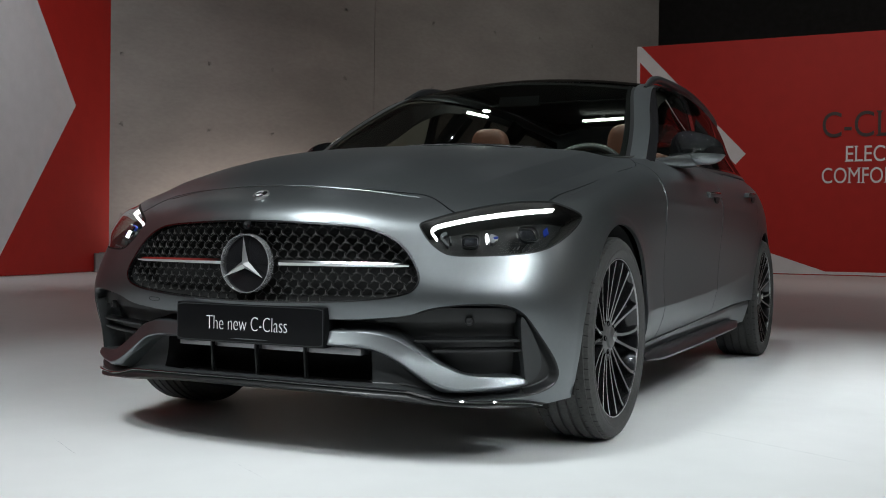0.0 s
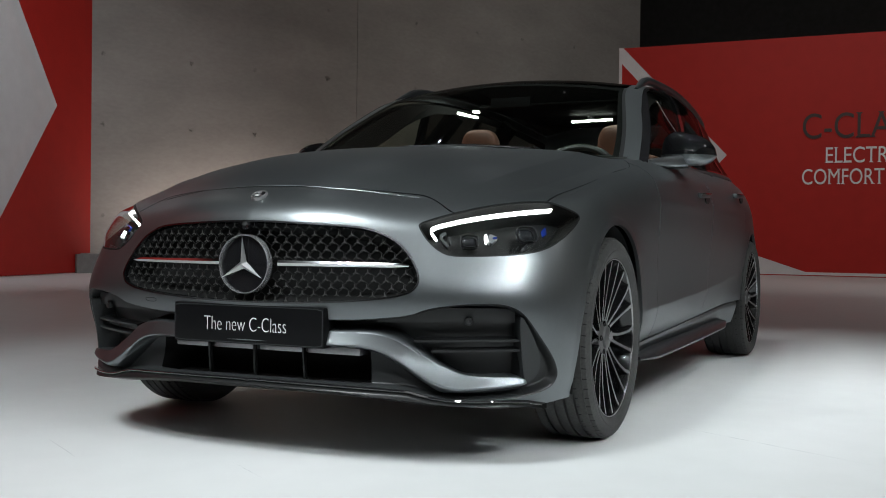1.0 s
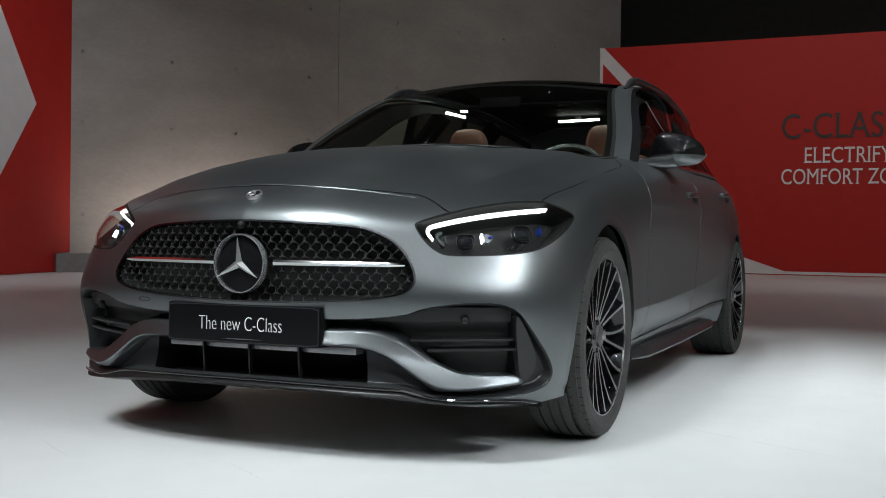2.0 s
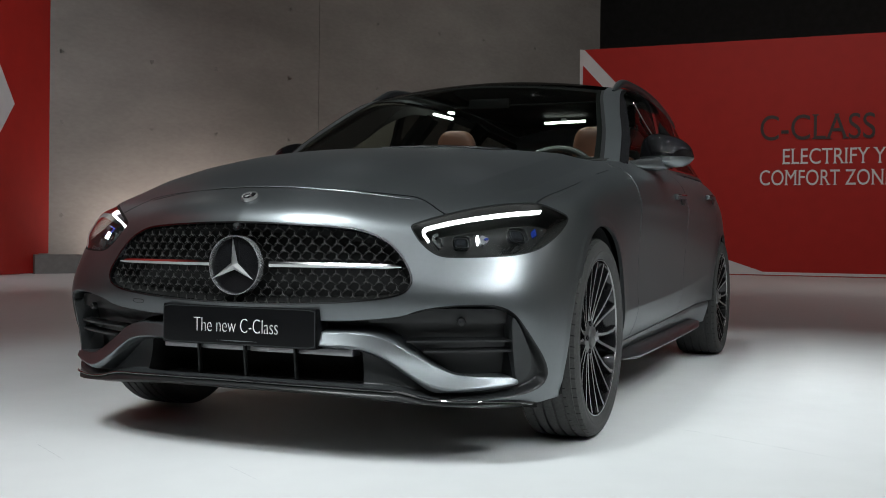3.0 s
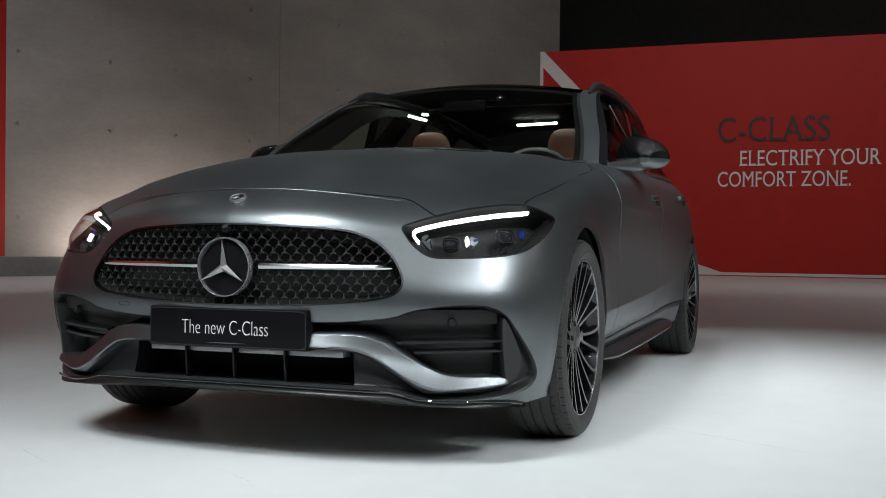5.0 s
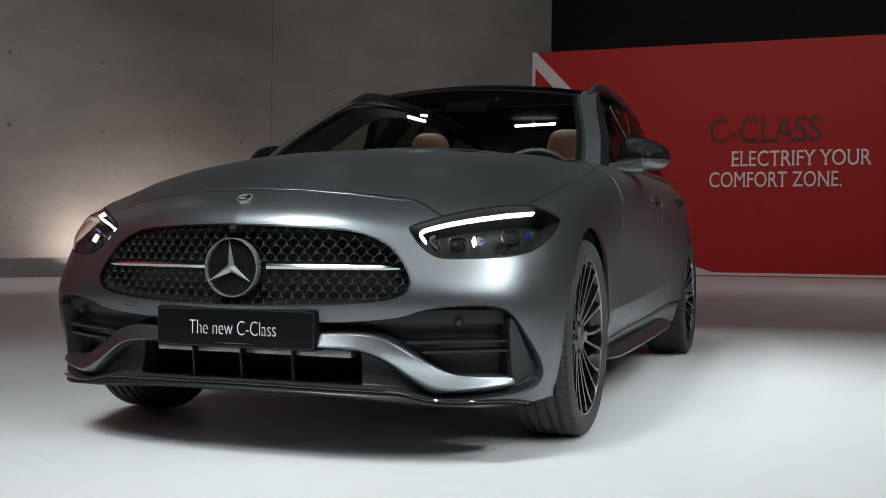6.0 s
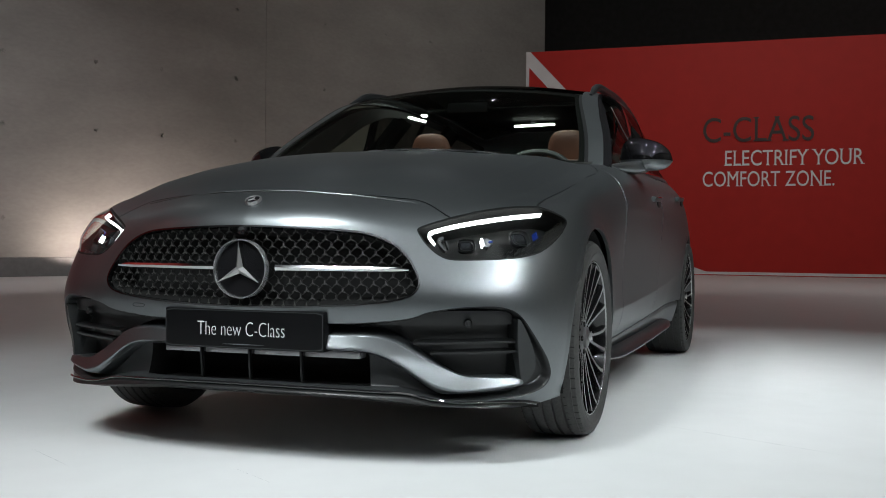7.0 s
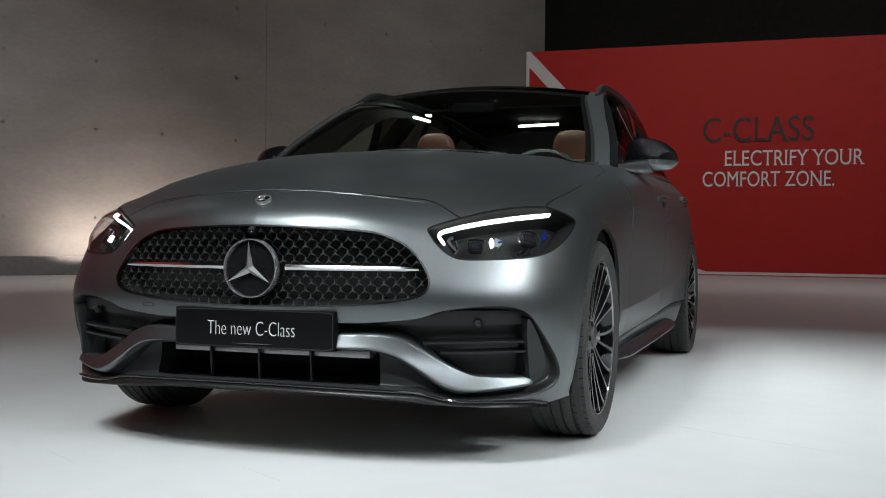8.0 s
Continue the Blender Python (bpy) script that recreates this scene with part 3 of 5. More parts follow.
def flared(v):
    """The shell with its creases: wheel flares, hood ridges, a waisted door."""
    x, y, z = v.T
    w = v.copy()
    for hub in (HUB_FRONT, HUB_REAR):
        d = np.hypot(y - hub, z - HUB_Z)
        w[:, 0] += np.where(x > .6, .003 * smoothstep((.47 - d) / .10) + .003 * smoothstep((.395 - d) / .010), 0)
    on = smoothstep((z - .76) / .05) * smoothstep((y - .12) / .45) * (x < .80)
    ridge = np.interp(y, (0, .3, .7, 1.3), (.50, .46, .435, .40))
    crest = smooth(y, (0, .225, .30, .394, .534, .741, .926, 1.3), (.44, .504, .552, .588, .612, .624, .626, .610))
    tent = np.minimum(np.clip((x - crest + .30) / .30, 0, 1), np.clip((crest + .10 - x) / .10, 0, 1))
    w[:, 2] += on * (.012 * tent + .006 * smoothstep((ridge - x) / .16) - .004 * smoothstep((x - ridge - .02) / .1))
    crease = np.clip(1 - abs(x) / .20, 0, 1) * smoothstep((z - .58) / .13) * smoothstep((.24 - y) / .12)
    w[:, 1] -= .006 * crease
    w[:, 2] += .002 * crease
    w[:, 1] -= .002 * np.exp(-((z - .668) / .030) ** 2) * smoothstep((x - .28) / .24) * smoothstep((.66 - x) / .09) * (y < .35)
    waist = smoothstep((y - 1.0) / .4) * smoothstep((3.4 - y) / .5)
    crease = np.interp(y, (1.1, 1.6, 2.15, 2.8, 3.1), (.388, .398, .415, .445, .470))
    w[:, 0] -= np.where(x > .6, waist * .27 * np.clip(crease - z, 0, .13), 0)
    w[:, 0] += np.where(x > .6, waist * .005 * np.exp(-((z - .79) / .03) ** 2), 0)
    return w


def painted(name, sheet, mat=PAINT, label="", joined_halves=False, depth=.010, parent=None):
    """Hangs a piece of the shell on the car: one piece across the middle, or a left and a right one."""
    piece = hemmed(sheet, depth)
    if joined_halves:
        return part(name, whole(piece), mat, parent or car, label)
    return [part(name, piece[:2], mat, parent or car, label), part(name, flipped(piece[:2]), mat, parent or car, label)]


sheet = as_sheet(flared(GRID.reshape(-1, 3)).reshape(GRID.shape))
SURFACE = sheet[0].reshape(GRID.shape)
GAP = .0022
sheet, _ = cut(sheet, arch_value(sheet[0]))

_, sheet = cut(sheet, inside_by(LAMP, round_corner(sheet[0])))
_, sheet = cut(sheet, np.where(sheet[0][:, 1] < .3, inside_by(GRILLE, face_on(sheet[0])), -1))
_, sheet = cut(sheet, np.where(sheet[0][:, 1] < .5, inside_by(MOUTH, round_corner(sheet[0])), -1))


def fine_sheet(across, up):
    """A closer-woven stretch of the shell, for its small shapes."""
    g = shell_grid(across, up)
    return as_sheet(flared(g.reshape(-1, 3)).reshape(g.shape))


lamp_sheet = fine_sheet(np.linspace(1.5, 4.8, 240), np.linspace(2.7, 5.9, 110))
lamp_zone, _ = cut(lamp_sheet, inside_by(LAMP, round_corner(lamp_sheet[0])))
low_sheet = fine_sheet(np.linspace(0, 4.4, 380), np.linspace(0, 2.6, 120))
low_sheet, _ = cut(low_sheet, arch_value(low_sheet[0]))
mouth_zone, low_rest = cut(low_sheet, inside_by(MOUTH, round_corner(low_sheet[0])))
grille_sheet = fine_sheet(np.linspace(0, 2.3, 150), np.linspace(1.7, 4.4, 80))
grille_zone, _ = cut(grille_sheet, inside_by(GRILLE, face_on(grille_sheet[0])))

# the shell without its openings, a little further in and dark, behind the shut lines
shade = pushed(sheet, -.014)
part("inner_shell", whole(shade), DEEP_BLACK, car, "dark inner body shell")

# hood, bumper, wings, doors
hood, rest = cut(sheet, gap_values(sheet[0])[0] - GAP * 1.1)
_, rest = cut(rest, gap_values(rest[0])[0] + GAP * .9)
hood_part = painted("hood", hood, label="satin grey hood with two ridges", joined_halves=True)
tail, rest = cut(rest, gap_values(rest[0])[4] - GAP)
_, rest = cut(rest, gap_values(rest[0])[4] + GAP)
painted("rear_bumper", tail, joined_halves=True)
sill_line = rest[0][:, 2] - (.262 + (rest[0][:, 1] - 1.1) * .0325)
along = np.minimum(rest[0][:, 1] - 1.0, 3.3 - rest[0][:, 1])
_, rest = cut(rest, np.minimum(-sill_line, along))
skirt = fine_sheet(np.linspace(4.9, 9.4, 260), np.linspace(0, 1.4, 60))
skirt, _ = cut(skirt, arch_value(skirt[0]))
skirt, _ = cut(skirt, np.minimum(.262 + (skirt[0][:, 1] - 1.1) * .0325 - skirt[0][:, 2] - .006, np.minimum(skirt[0][:, 1] - 1.17, 3.22 - skirt[0][:, 1])))
skirt = pushed(skirt, .004 * smoothstep((.258 + (skirt[0][:, 1] - 1.1) * .0325 - skirt[0][:, 2]) / .02))
painted("side_skirt", skirt, label="grey side skirt", depth=.03)
blade = [(.846 + .010 * math.sin(math.pi * k / 24), 1.22 + 1.80 * k / 24, .214 + .016 * k / 24) for k in range(25)]
for side in (1, -1):
    v, f = [], []
    for k, (x, y, z) in enumerate(blade):
        size = min(1, .35 + k / 4, .25 + (24 - k) / 3)
        for t in np.linspace(0, 2 * math.pi, 14, endpoint=False):
            v.append((side * (x + .032 * size * math.cos(t)), y, z + .021 * size * math.sin(t) - .010 * size * math.cos(t)))
    f = [(k * 14 + i, k * 14 + (i + 1) % 14, (k + 1) * 14 + (i + 1) % 14, (k + 1) * 14 + i)[::side] for k in range(24) for i in range(14)] + [tuple(range(14))[::-side], tuple(range(24 * 14, 25 * 14))[::side]]
    part("skirt_blade", (v, f), SKIRT_DARK, car, "dark glossy blade under the side skirt")
rear, rest = cut(rest, gap_values(rest[0])[3] - GAP)
painted("rear_quarter", rear, depth=.012)
_, rest = cut(rest, gap_values(rest[0])[3] + GAP)
door, rest = cut(rest, gap_values(rest[0])[2] - GAP)
rear_doors = painted("rear_door", door)
_, rest = cut(rest, gap_values(rest[0])[2] + GAP)
door, rest = cut(rest, gap_values(rest[0])[1] - GAP)
front_doors = painted("front_door", door)
_, rest = cut(rest, gap_values(rest[0])[1] + GAP)
# the bumper parts from the fender along a line from the lamp's tip to the wheel opening
split = rest[0][:, 2] - .700 + (rest[0][:, 1] - .48) * .1
fender, bumper = cut(rest, np.maximum(np.minimum(rest[0][:, 1] - .475, split), rest[0][:, 1] - .80))
painted("front_fender", fender, depth=.012)
LIP = ((0, .253, .404, .54, .631, .72, .895, 1.0, 1.08, 1.18), (.226, .224, .220, .216, .199, .192, .192, .190, .180, .160))
_, bumper = cut(bumper, np.interp(round_corner(bumper[0])[:, 0], *LIP) - bumper[0][:, 2])
painted("front_bumper", bumper, label="satin grey sculpted front bumper", joined_halves=True, depth=.012)
lip, _ = cut(low_rest, np.interp(round_corner(low_rest[0])[:, 0], *LIP) - low_rest[0][:, 2])
lip = pushed(lip, .012 * smoothstep((1.10 - round_corner(lip[0])[:, 0]) / .30) * smoothstep((np.interp(round_corner(lip[0])[:, 0], *LIP) - lip[0][:, 2]) / .020))
painted("front_lip", lip, LIP_BLACK, "gloss black lower lip", True, depth=.03).data.set_sharp_from_angle(angle=radians(80))

# the glossy ridge along the lip's upper edge
flat = round_corner(low_sheet[0])
ridge = []
for a in np.linspace(0, 1.06, 90):
    d = np.hypot(*(flat - (a, np.interp(a, *LIP) - .004)).T)
    i = np.argpartition(d, 8)[:8]
    weight = 1 / (d[i] + .001)
    out = outward(low_sheet)[i]
    ridge.append(((low_sheet[0][i] + out * .009) * weight[:, None]).sum(0) / weight.sum())
ridge = np.array(ridge)
for _ in range(3):
    ridge[1:-1] = (ridge[:-2] + ridge[1:-1] * 2 + ridge[2:]) / 4
ridge[0, 0] = 0
part("lip_ridge", tube(np.concatenate([ridge[:0:-1] * (-1, 1, 1), ridge]), .0042, 8), GLOSS_BLACK, car, "gloss black ridge of the lip")

# the lower mouth: silver wing, dark trays, slats, fins
wing, dark = cut(mouth_zone, inside_by(WING, round_corner(mouth_zone[0])) - .001)
a_z = round_corner(wing[0])
high, low = (smooth(a_z[:, 0], *np.array(sorted(w)).T) for w in (WING_TOP, WING_LOW))
drop = np.clip((high - a_z[:, 1]) / np.maximum(high - low, .012), 0, 1)
wing = pushed(wing, .003 + .027 * np.minimum(drop / .86, 1) * smoothstep((1.06 - drop) / .32) * (.34 + .66 * smoothstep((1.0 - a_z[:, 0]) / .42)) * smoothstep((1.004 - a_z[:, 0]) / .03))
painted("bumper_wing", wing, label="bright satin grey curved bumper wing", joined_halves=True, depth=.09).data.set_sharp_from_angle(angle=radians(70))
a_z = round_corner(dark[0])
wing_mid = np.interp(a_z[:, 0], (0, .387, .455, .51, .574, .667, .733, .985, 1.0, 1.2), (.354, .354, .345, .325, .295, .25, .238, .245, .10, .10))
upper, lower = cut(dark, a_z[:, 1] - wing_mid)
deep = inside_by(MOUTH, round_corner(upper[0]))
outer = smoothstep((round_corner(upper[0])[:, 0] - .96) / .03)
tray = pushed(upper, -(.075 * (1 - outer) + .028 * outer) * smoothstep(deep / .022))
painted("side_intake", tray, DARK_PLASTIC, "dark plastic side air intake", True, depth=.0)
deep = inside_by(MOUTH, round_corner(lower[0]))
centre = smoothstep((.375 - lower[0][:, 0]) / .012)
hollow, under = cut(lower, np.minimum(np.minimum(.372 + (lower[0][:, 2] - .28) * -.12 - lower[0][:, 0], lower[0][:, 2] - .238), .5))
painted("under_panel", pushed(under, -.03 * smoothstep(inside_by(MOUTH, round_corner(under[0])) / .02)), GREY_PLASTIC, "grey plastic panel under the wing", True, depth=.0)
painted("lower_intake", pushed(hollow, -.16), DEEP_BLACK, "deep black lower air intake", True, depth=-.135)
for x in (-.166, 0, .166):
    y = float(np.interp(abs(x), (0, .3), (.022, .034)))
    part("intake_strut", box(bmesh.new(), (-.0030, .0030), (0, .016), (.225, .338), pose(x, y + .035, 0, 6, 0, 0), .002), DARK_PLASTIC, car)
for x0, x1 in ((-.30, -.171), (-.161, -.005), (.005, .161), (.171, .345)):
    part("intake_slat", box(bmesh.new(), (x0, x1), (.05, .10), (.306, .326), Matrix(), .003), SLAT_GREY, car)
fin, _ = cut(mouth_zone, inside_by(FIN, round_corner(mouth_zone[0])))
painted("intake_fin", pushed(fin, -.004), GREY_PLASTIC, "upright grey fin in the air intake", depth=.07)
for low, high, start, end, back in ((.344, .350, .56, .967, -.02), (.317, .323, .625, .985, -.018), (.395, .440, .42, .945, -.034)):
    a_z = round_corner(mouth_zone[0])
    lift = (a_z[:, 0] - start) / (end - start) * .006
    band, _ = cut(mouth_zone, np.minimum(np.minimum(a_z[:, 1] - low - lift, high + lift - a_z[:, 1]), np.minimum(a_z[:, 0] - start, end - a_z[:, 0])))
    painted("intake_louvre", pushed(band, back), DARK_PLASTIC, depth=.03)


def nose_y(x, z):
    """How far back the nose lies at x, z."""
    flat = SURFACE[:100, :90].reshape(-1, 3)
    d = np.hypot(flat[:, 0] - abs(x), flat[:, 2] - z)
    i = np.argpartition(d, 6)[:6]
    w = 1 / (d[i] + 1e-4)
    return float((flat[i, 1] * w).sum() / w.sum())


for side in (1, -1):
    ring = turned([(0, .0), (.004, .008), (.004, .010), (.0, .0125), (-.01, .0125)], 16)
    m = pose(side * .645, nose_y(.645, .408) + .022, .412, 0, 0, -90 + side * 22)
    part("parking_sensor", ([m @ Vector(p) for p in ring[0]], ring[1]), DARK_PLASTIC, car)

def surface(known, at, wanted, net):
    """Fills in one coordinate of the shell at the places given by the two others."""
    flat = net.reshape(-1, 3)
    out = []
    for p in at:
        d = np.hypot(*(flat[:, known] - p).T)
        i = np.argpartition(d, 5)[:5]
        w = 1 / (d[i] + 1e-4)
        out.append((flat[i, wanted] * w).sum() / w.sum())
    return np.array(out)


def edge_bead(name, line, parent, radius=.0016):
    """The rolled edge of a panel along its shut line."""
    return part(name, tube(line, radius, 6), PAINT, parent)


xs = np.linspace(-.455, .455, 61)
ys = hood_front(abs(xs)) + GAP * .6 + .001
near_hood, near_door = (fine_sheet(np.linspace(a, b, n), np.linspace(4, 7.9, 260))[0] for a, b, n in ((0, 2.4, 160), (5.6, 8.2, 500)))
zs = surface([0, 1], np.c_[abs(xs), ys], 2, near_hood)
edge_bead("hood_edge", np.c_[xs, ys, zs + .0003], hood_part)
for doors, start, lean in ((front_doors, 1.325, .19), (rear_doors, 2.35, .05)):
    zs = np.linspace(.66, .90, 30)
    ys = start + np.clip((.80 if lean > .1 else .89) - zs, 0 if lean > .1 else -.1, 1) * lean - (0 if lean > .1 else 1) * np.clip(zs - .87, 0, .1) * .7 + GAP + .001
    xs = surface([1, 2], np.c_[ys, zs], 0, near_door)
    for side in (1, -1):
        edge_bead("door_edge", np.c_[side * xs, ys, zs], doors[0 if side > 0 else 1], .0018)

# the grille: frame, tray, mesh, studs, bar, badge
grille = part("grille", whole(pushed(grille_zone, -.085 * smoothstep(inside_by(GRILLE, face_on(grille_zone[0])) / .02))), DEEP_BLACK, car, "black honeycomb grille with small bright studs")
edge, _ = cut(grille_zone, .005 - inside_by(GRILLE, face_on(grille_zone[0])))
part("grille_frame", whole(hemmed(pushed(edge, .002), .03)), DARK_CHROME, grille, "slim dark chrome grille frame")
PITCH, ROW = .0353, .0212
STUD = joined(*[prism([(-.0012, .0), (.0012, .0), (.0006, .0095), (-.0006, .0095)], .003, Matrix.Rotation(radians(a), 4, "Y")) for a in (0, 122, -122)])
stud_mesh = None
bars = []
for j in range(14):
    for i in range(-17, 18):
        x, z = PITCH * (i + .5 * (j % 2)), .437 + ROW * j
        at = np.array([[abs(x), z]])
        if inside_by(GRILLE, at)[0] < .004:
            continue
        y = nose_y(x, z) + .012
        if math.hypot(x, z - .558) > .092:
            slope = (nose_y(x + .01, z) - nose_y(x - .01, z)) / .02
            m = pose(x, y, z, 0, 0, math.degrees(math.atan(slope)))
            if abs(z - .563) > .014:
                if stud_mesh is None:
                    stud_mesh = part("grille_stud", STUD, STUD_GREY, grille, smooth=0)
                    stud_mesh.matrix_basis = m
                    first_stud = stud_mesh
                else:
                    copy = new("grille_stud", first_stud.data)
                    copy.parent, copy.matrix_basis = grille, m
        top = (x, nose_y(x, z + .0085) + .022, z + .0085)
        bars.append(((x, y + .006, z), top))
        for s in (1, -1):
            x2, z2 = x + s * PITCH / 2, z + ROW
            if inside_by(GRILLE, np.array([[abs(x2), z2]]))[0] > -.004:
                bars.append((top, (x2, nose_y(x2, z2) + .022, z2)))
mesh_pieces = []
for a, b in bars:
    a, b = np.array(a), np.array(b)
    d = b - a
    n = np.array([-d[2], 0, d[0]]) / np.hypot(d[0], d[2]) * .0007
    back = np.array([0, .0025, 0])
    mesh_pieces.append(([a - n, b - n, b + n, a + n, a - n + back, b - n + back, b + n + back, a + n + back], [(0, 1, 2, 3), (0, 4, 5, 1), (3, 2, 6, 7)]))
tagged(part("grille_mesh", joined(*mesh_pieces), MESH_GREY, grille, "black honeycomb mesh", 0), kind="stuff")

for side in (1, -1):
    xs = np.linspace(.10, .487, 26)
    v = []
    for x in xs:
        h = np.interp(x, (.10, .13, .45, .487), (.012, .011, .009, .004))
        y = nose_y(x, .563) + .002
        v += [(side * x, y + .022, .563 + h), (side * x, y + .004, .563 + h * .9), (side * x, y, .563 + h * .25), (side * x, y + .002, .563 - h * .5), (side * x, y + .022, .563 - h)]
    f = [(i * 5 + k, i * 5 + k + 1, i * 5 + k + 6, i * 5 + k + 5) for i in range(25) for k in range(4)] + [(0, 1, 2, 3, 4), (129, 128, 127, 126, 125)]
    f = f if side < 0 else [q[::-1] for q in f]
    part("grille_bar", (v, f), CHROME, grille, "chrome grille bar")

emblem_at = pose(-.006, -.020, .560, 0, 0, -90) @ Matrix.Scale(.965, 4)
part("emblem_ring", (lambda r: ([emblem_at @ Vector(p) for p in r[0]], r[1]))(turned([(-.010, .0850), (.002, .0854), (.0045, .0866), (.0045, .0884), (.002, .0900), (-.02, .0902)], 72)), RING_METAL, grille, "chrome ring")
part("emblem_disc", (lambda r: ([emblem_at @ Vector(p) for p in r[0]], r[1] + [tuple(i * 2 for i in range(48))]))(turned([(-.006, .04), (-.008, .0855)], 48)), GLOSS_BLACK, grille, "gloss black disc")


def star_arm(turn, m, r):
    """One ridge-shaped arm of the emblem."""
    w = .105 * r / .08 * .105
    v = [(0, -.010, r), (-w, 0, w * .58), (0, 0, -w * .3), (w, 0, w * .58), (0, -.013, 0)]
    turned_by = m @ Matrix.Rotation(radians(turn), 4, "Y")
    return [turned_by @ Vector(p) for p in v], [(0, 1, 4), (4, 3, 0), (1, 2, 4), (2, 3, 4)]


part("emblem_star", joined(*[star_arm(a, pose(-.006, -.020, .560), .0805) for a in (0, 120, 240)]), EMBLEM_GREY, grille, "chrome three-armed shape", smooth=0)
ring = turned([(0, .0), (.005, .006), (.006, .0115), (.0, .013), (-.02, .013)], 20)
m = pose(0, nose_y(0, .672) - .001, .672, 0, 0, -90)
part("nose_camera", ([m @ Vector(p) for p in ring[0]], ring[1]), GLOSS_BLACK, grille)
middle = SURFACE[0]
k = int(np.argmin(abs(middle[:, 2] - .7625) + 9 * (middle[:, 1] > .3)))
lean = math.degrees(math.atan2(*(middle[k + 3] - middle[k - 3])[1:]))
m = pose(-.004, middle[k][1] - .003, middle[k][2] + .002, -max(lean, 60))
turn = m @ pose(0, 0, 0, 0, 0, -90)
ring = turned([(.0022, .0), (.0022, .019), (.0012, .0245), (-.006, .025)], 36)
badge = part("hood_badge", ([turn @ Vector(p) for p in ring[0]], ring[1]), GLOSS_BLACK, car, "small round hood badge")
ring = turned([(.002, .0200), (.0042, .0212), (.0042, .0238), (.001, .0255), (-.006, .0258)], 36)
part("badge_ring", ([turn @ Vector(p) for p in ring[0]], ring[1]), EMBLEM_GREY, badge)
part("badge_star", joined(*[star_arm(a, m @ pose(0, -.0012, 0) @ Matrix.Diagonal((1, .3, 1, 1)), .0198) for a in (0, 120, 240)]), EMBLEM_GREY, badge, smooth=0)

# unseen plate, added to stop light that falls through the hood's gaps
part("light_stop_plate", box(bmesh.new(), (-.48, .48), (.24, 1.2), (.392, .400), Matrix(), .002), DEEP_BLACK, car, "unseen dark plate that stops light through the hood gaps")

# the show plate
plate = part("show_plate", box(bmesh.new(), (-.262, .262), (-.012, .06), (.326, .442), Matrix(), .006), PLATE_BLACK, car, "black show plate with white words")
part("plate_rim", (lambda o, i: (np.array([(x, -.0135, z) for x, z in np.concatenate([o, i])]), [(k, (k + 1) % len(o), len(o) + (k + 1) % len(o), len(o) + k) for k in range(len(o))]))(
    rounded([(-.259, .329), (.259, .329), (.259, .439), (-.259, .439)], 3, .04), rounded([(-.256, .332), (.256, .332), (.256, .436), (-.256, .436)], 3, .04)), GREY_PLASTIC, plate, smooth=0)
letters("plate_lettering", "The new C-Class", -.148, -.0142, .364, .286, .041, LETTER_WHITE, plate, .0012, thick=-.022, serif=1.15)

# the cover of the towing eye, a thin outline in the bumper
loop = rounded([(-.408, .4485), (-.356, .4475), (-.361, .4365), (-.402, .4370)], 3)
part("towing_cover", tube([(x, nose_y(x, z) - .0005, z) for x, z in loop], .0009, 5, True), DARK_PLASTIC, car, "thin outline of the towing-eye cover")

# ---- headlamps ----
def strip_sheet(zone, path, half, back, depth):
    """A band of the lamp's surface along a path."""
    p = curve(path, 260)
    pts = round_corner(zone[0])
    near = np.linalg.norm(pts[:, None] - p[None], axis=2).min(1)
    band, _ = cut(zone, half - near)
    return hemmed(pushed(band, -back), depth)


DRL_PATH = [(1.196, .740), (1.10, .735), (1.022, .730), (.93, .722), (.848, .713), (.76, .701), (.692, .689), (.655, .681)]
DRL_HOOK = [(.655, .681), (.639, .671), (.639, .663), (.652, .644)]


def lamp_place(a, z):
    """The point of the lamp's surface at the unrolled place a, z, and its outward normal."""
    v = lamp_zone[0]
    i = int(np.argmin(np.hypot(*(round_corner(v) - (a, z)).T)))
    n = outward(lamp_zone)[i]
    return v[i], n


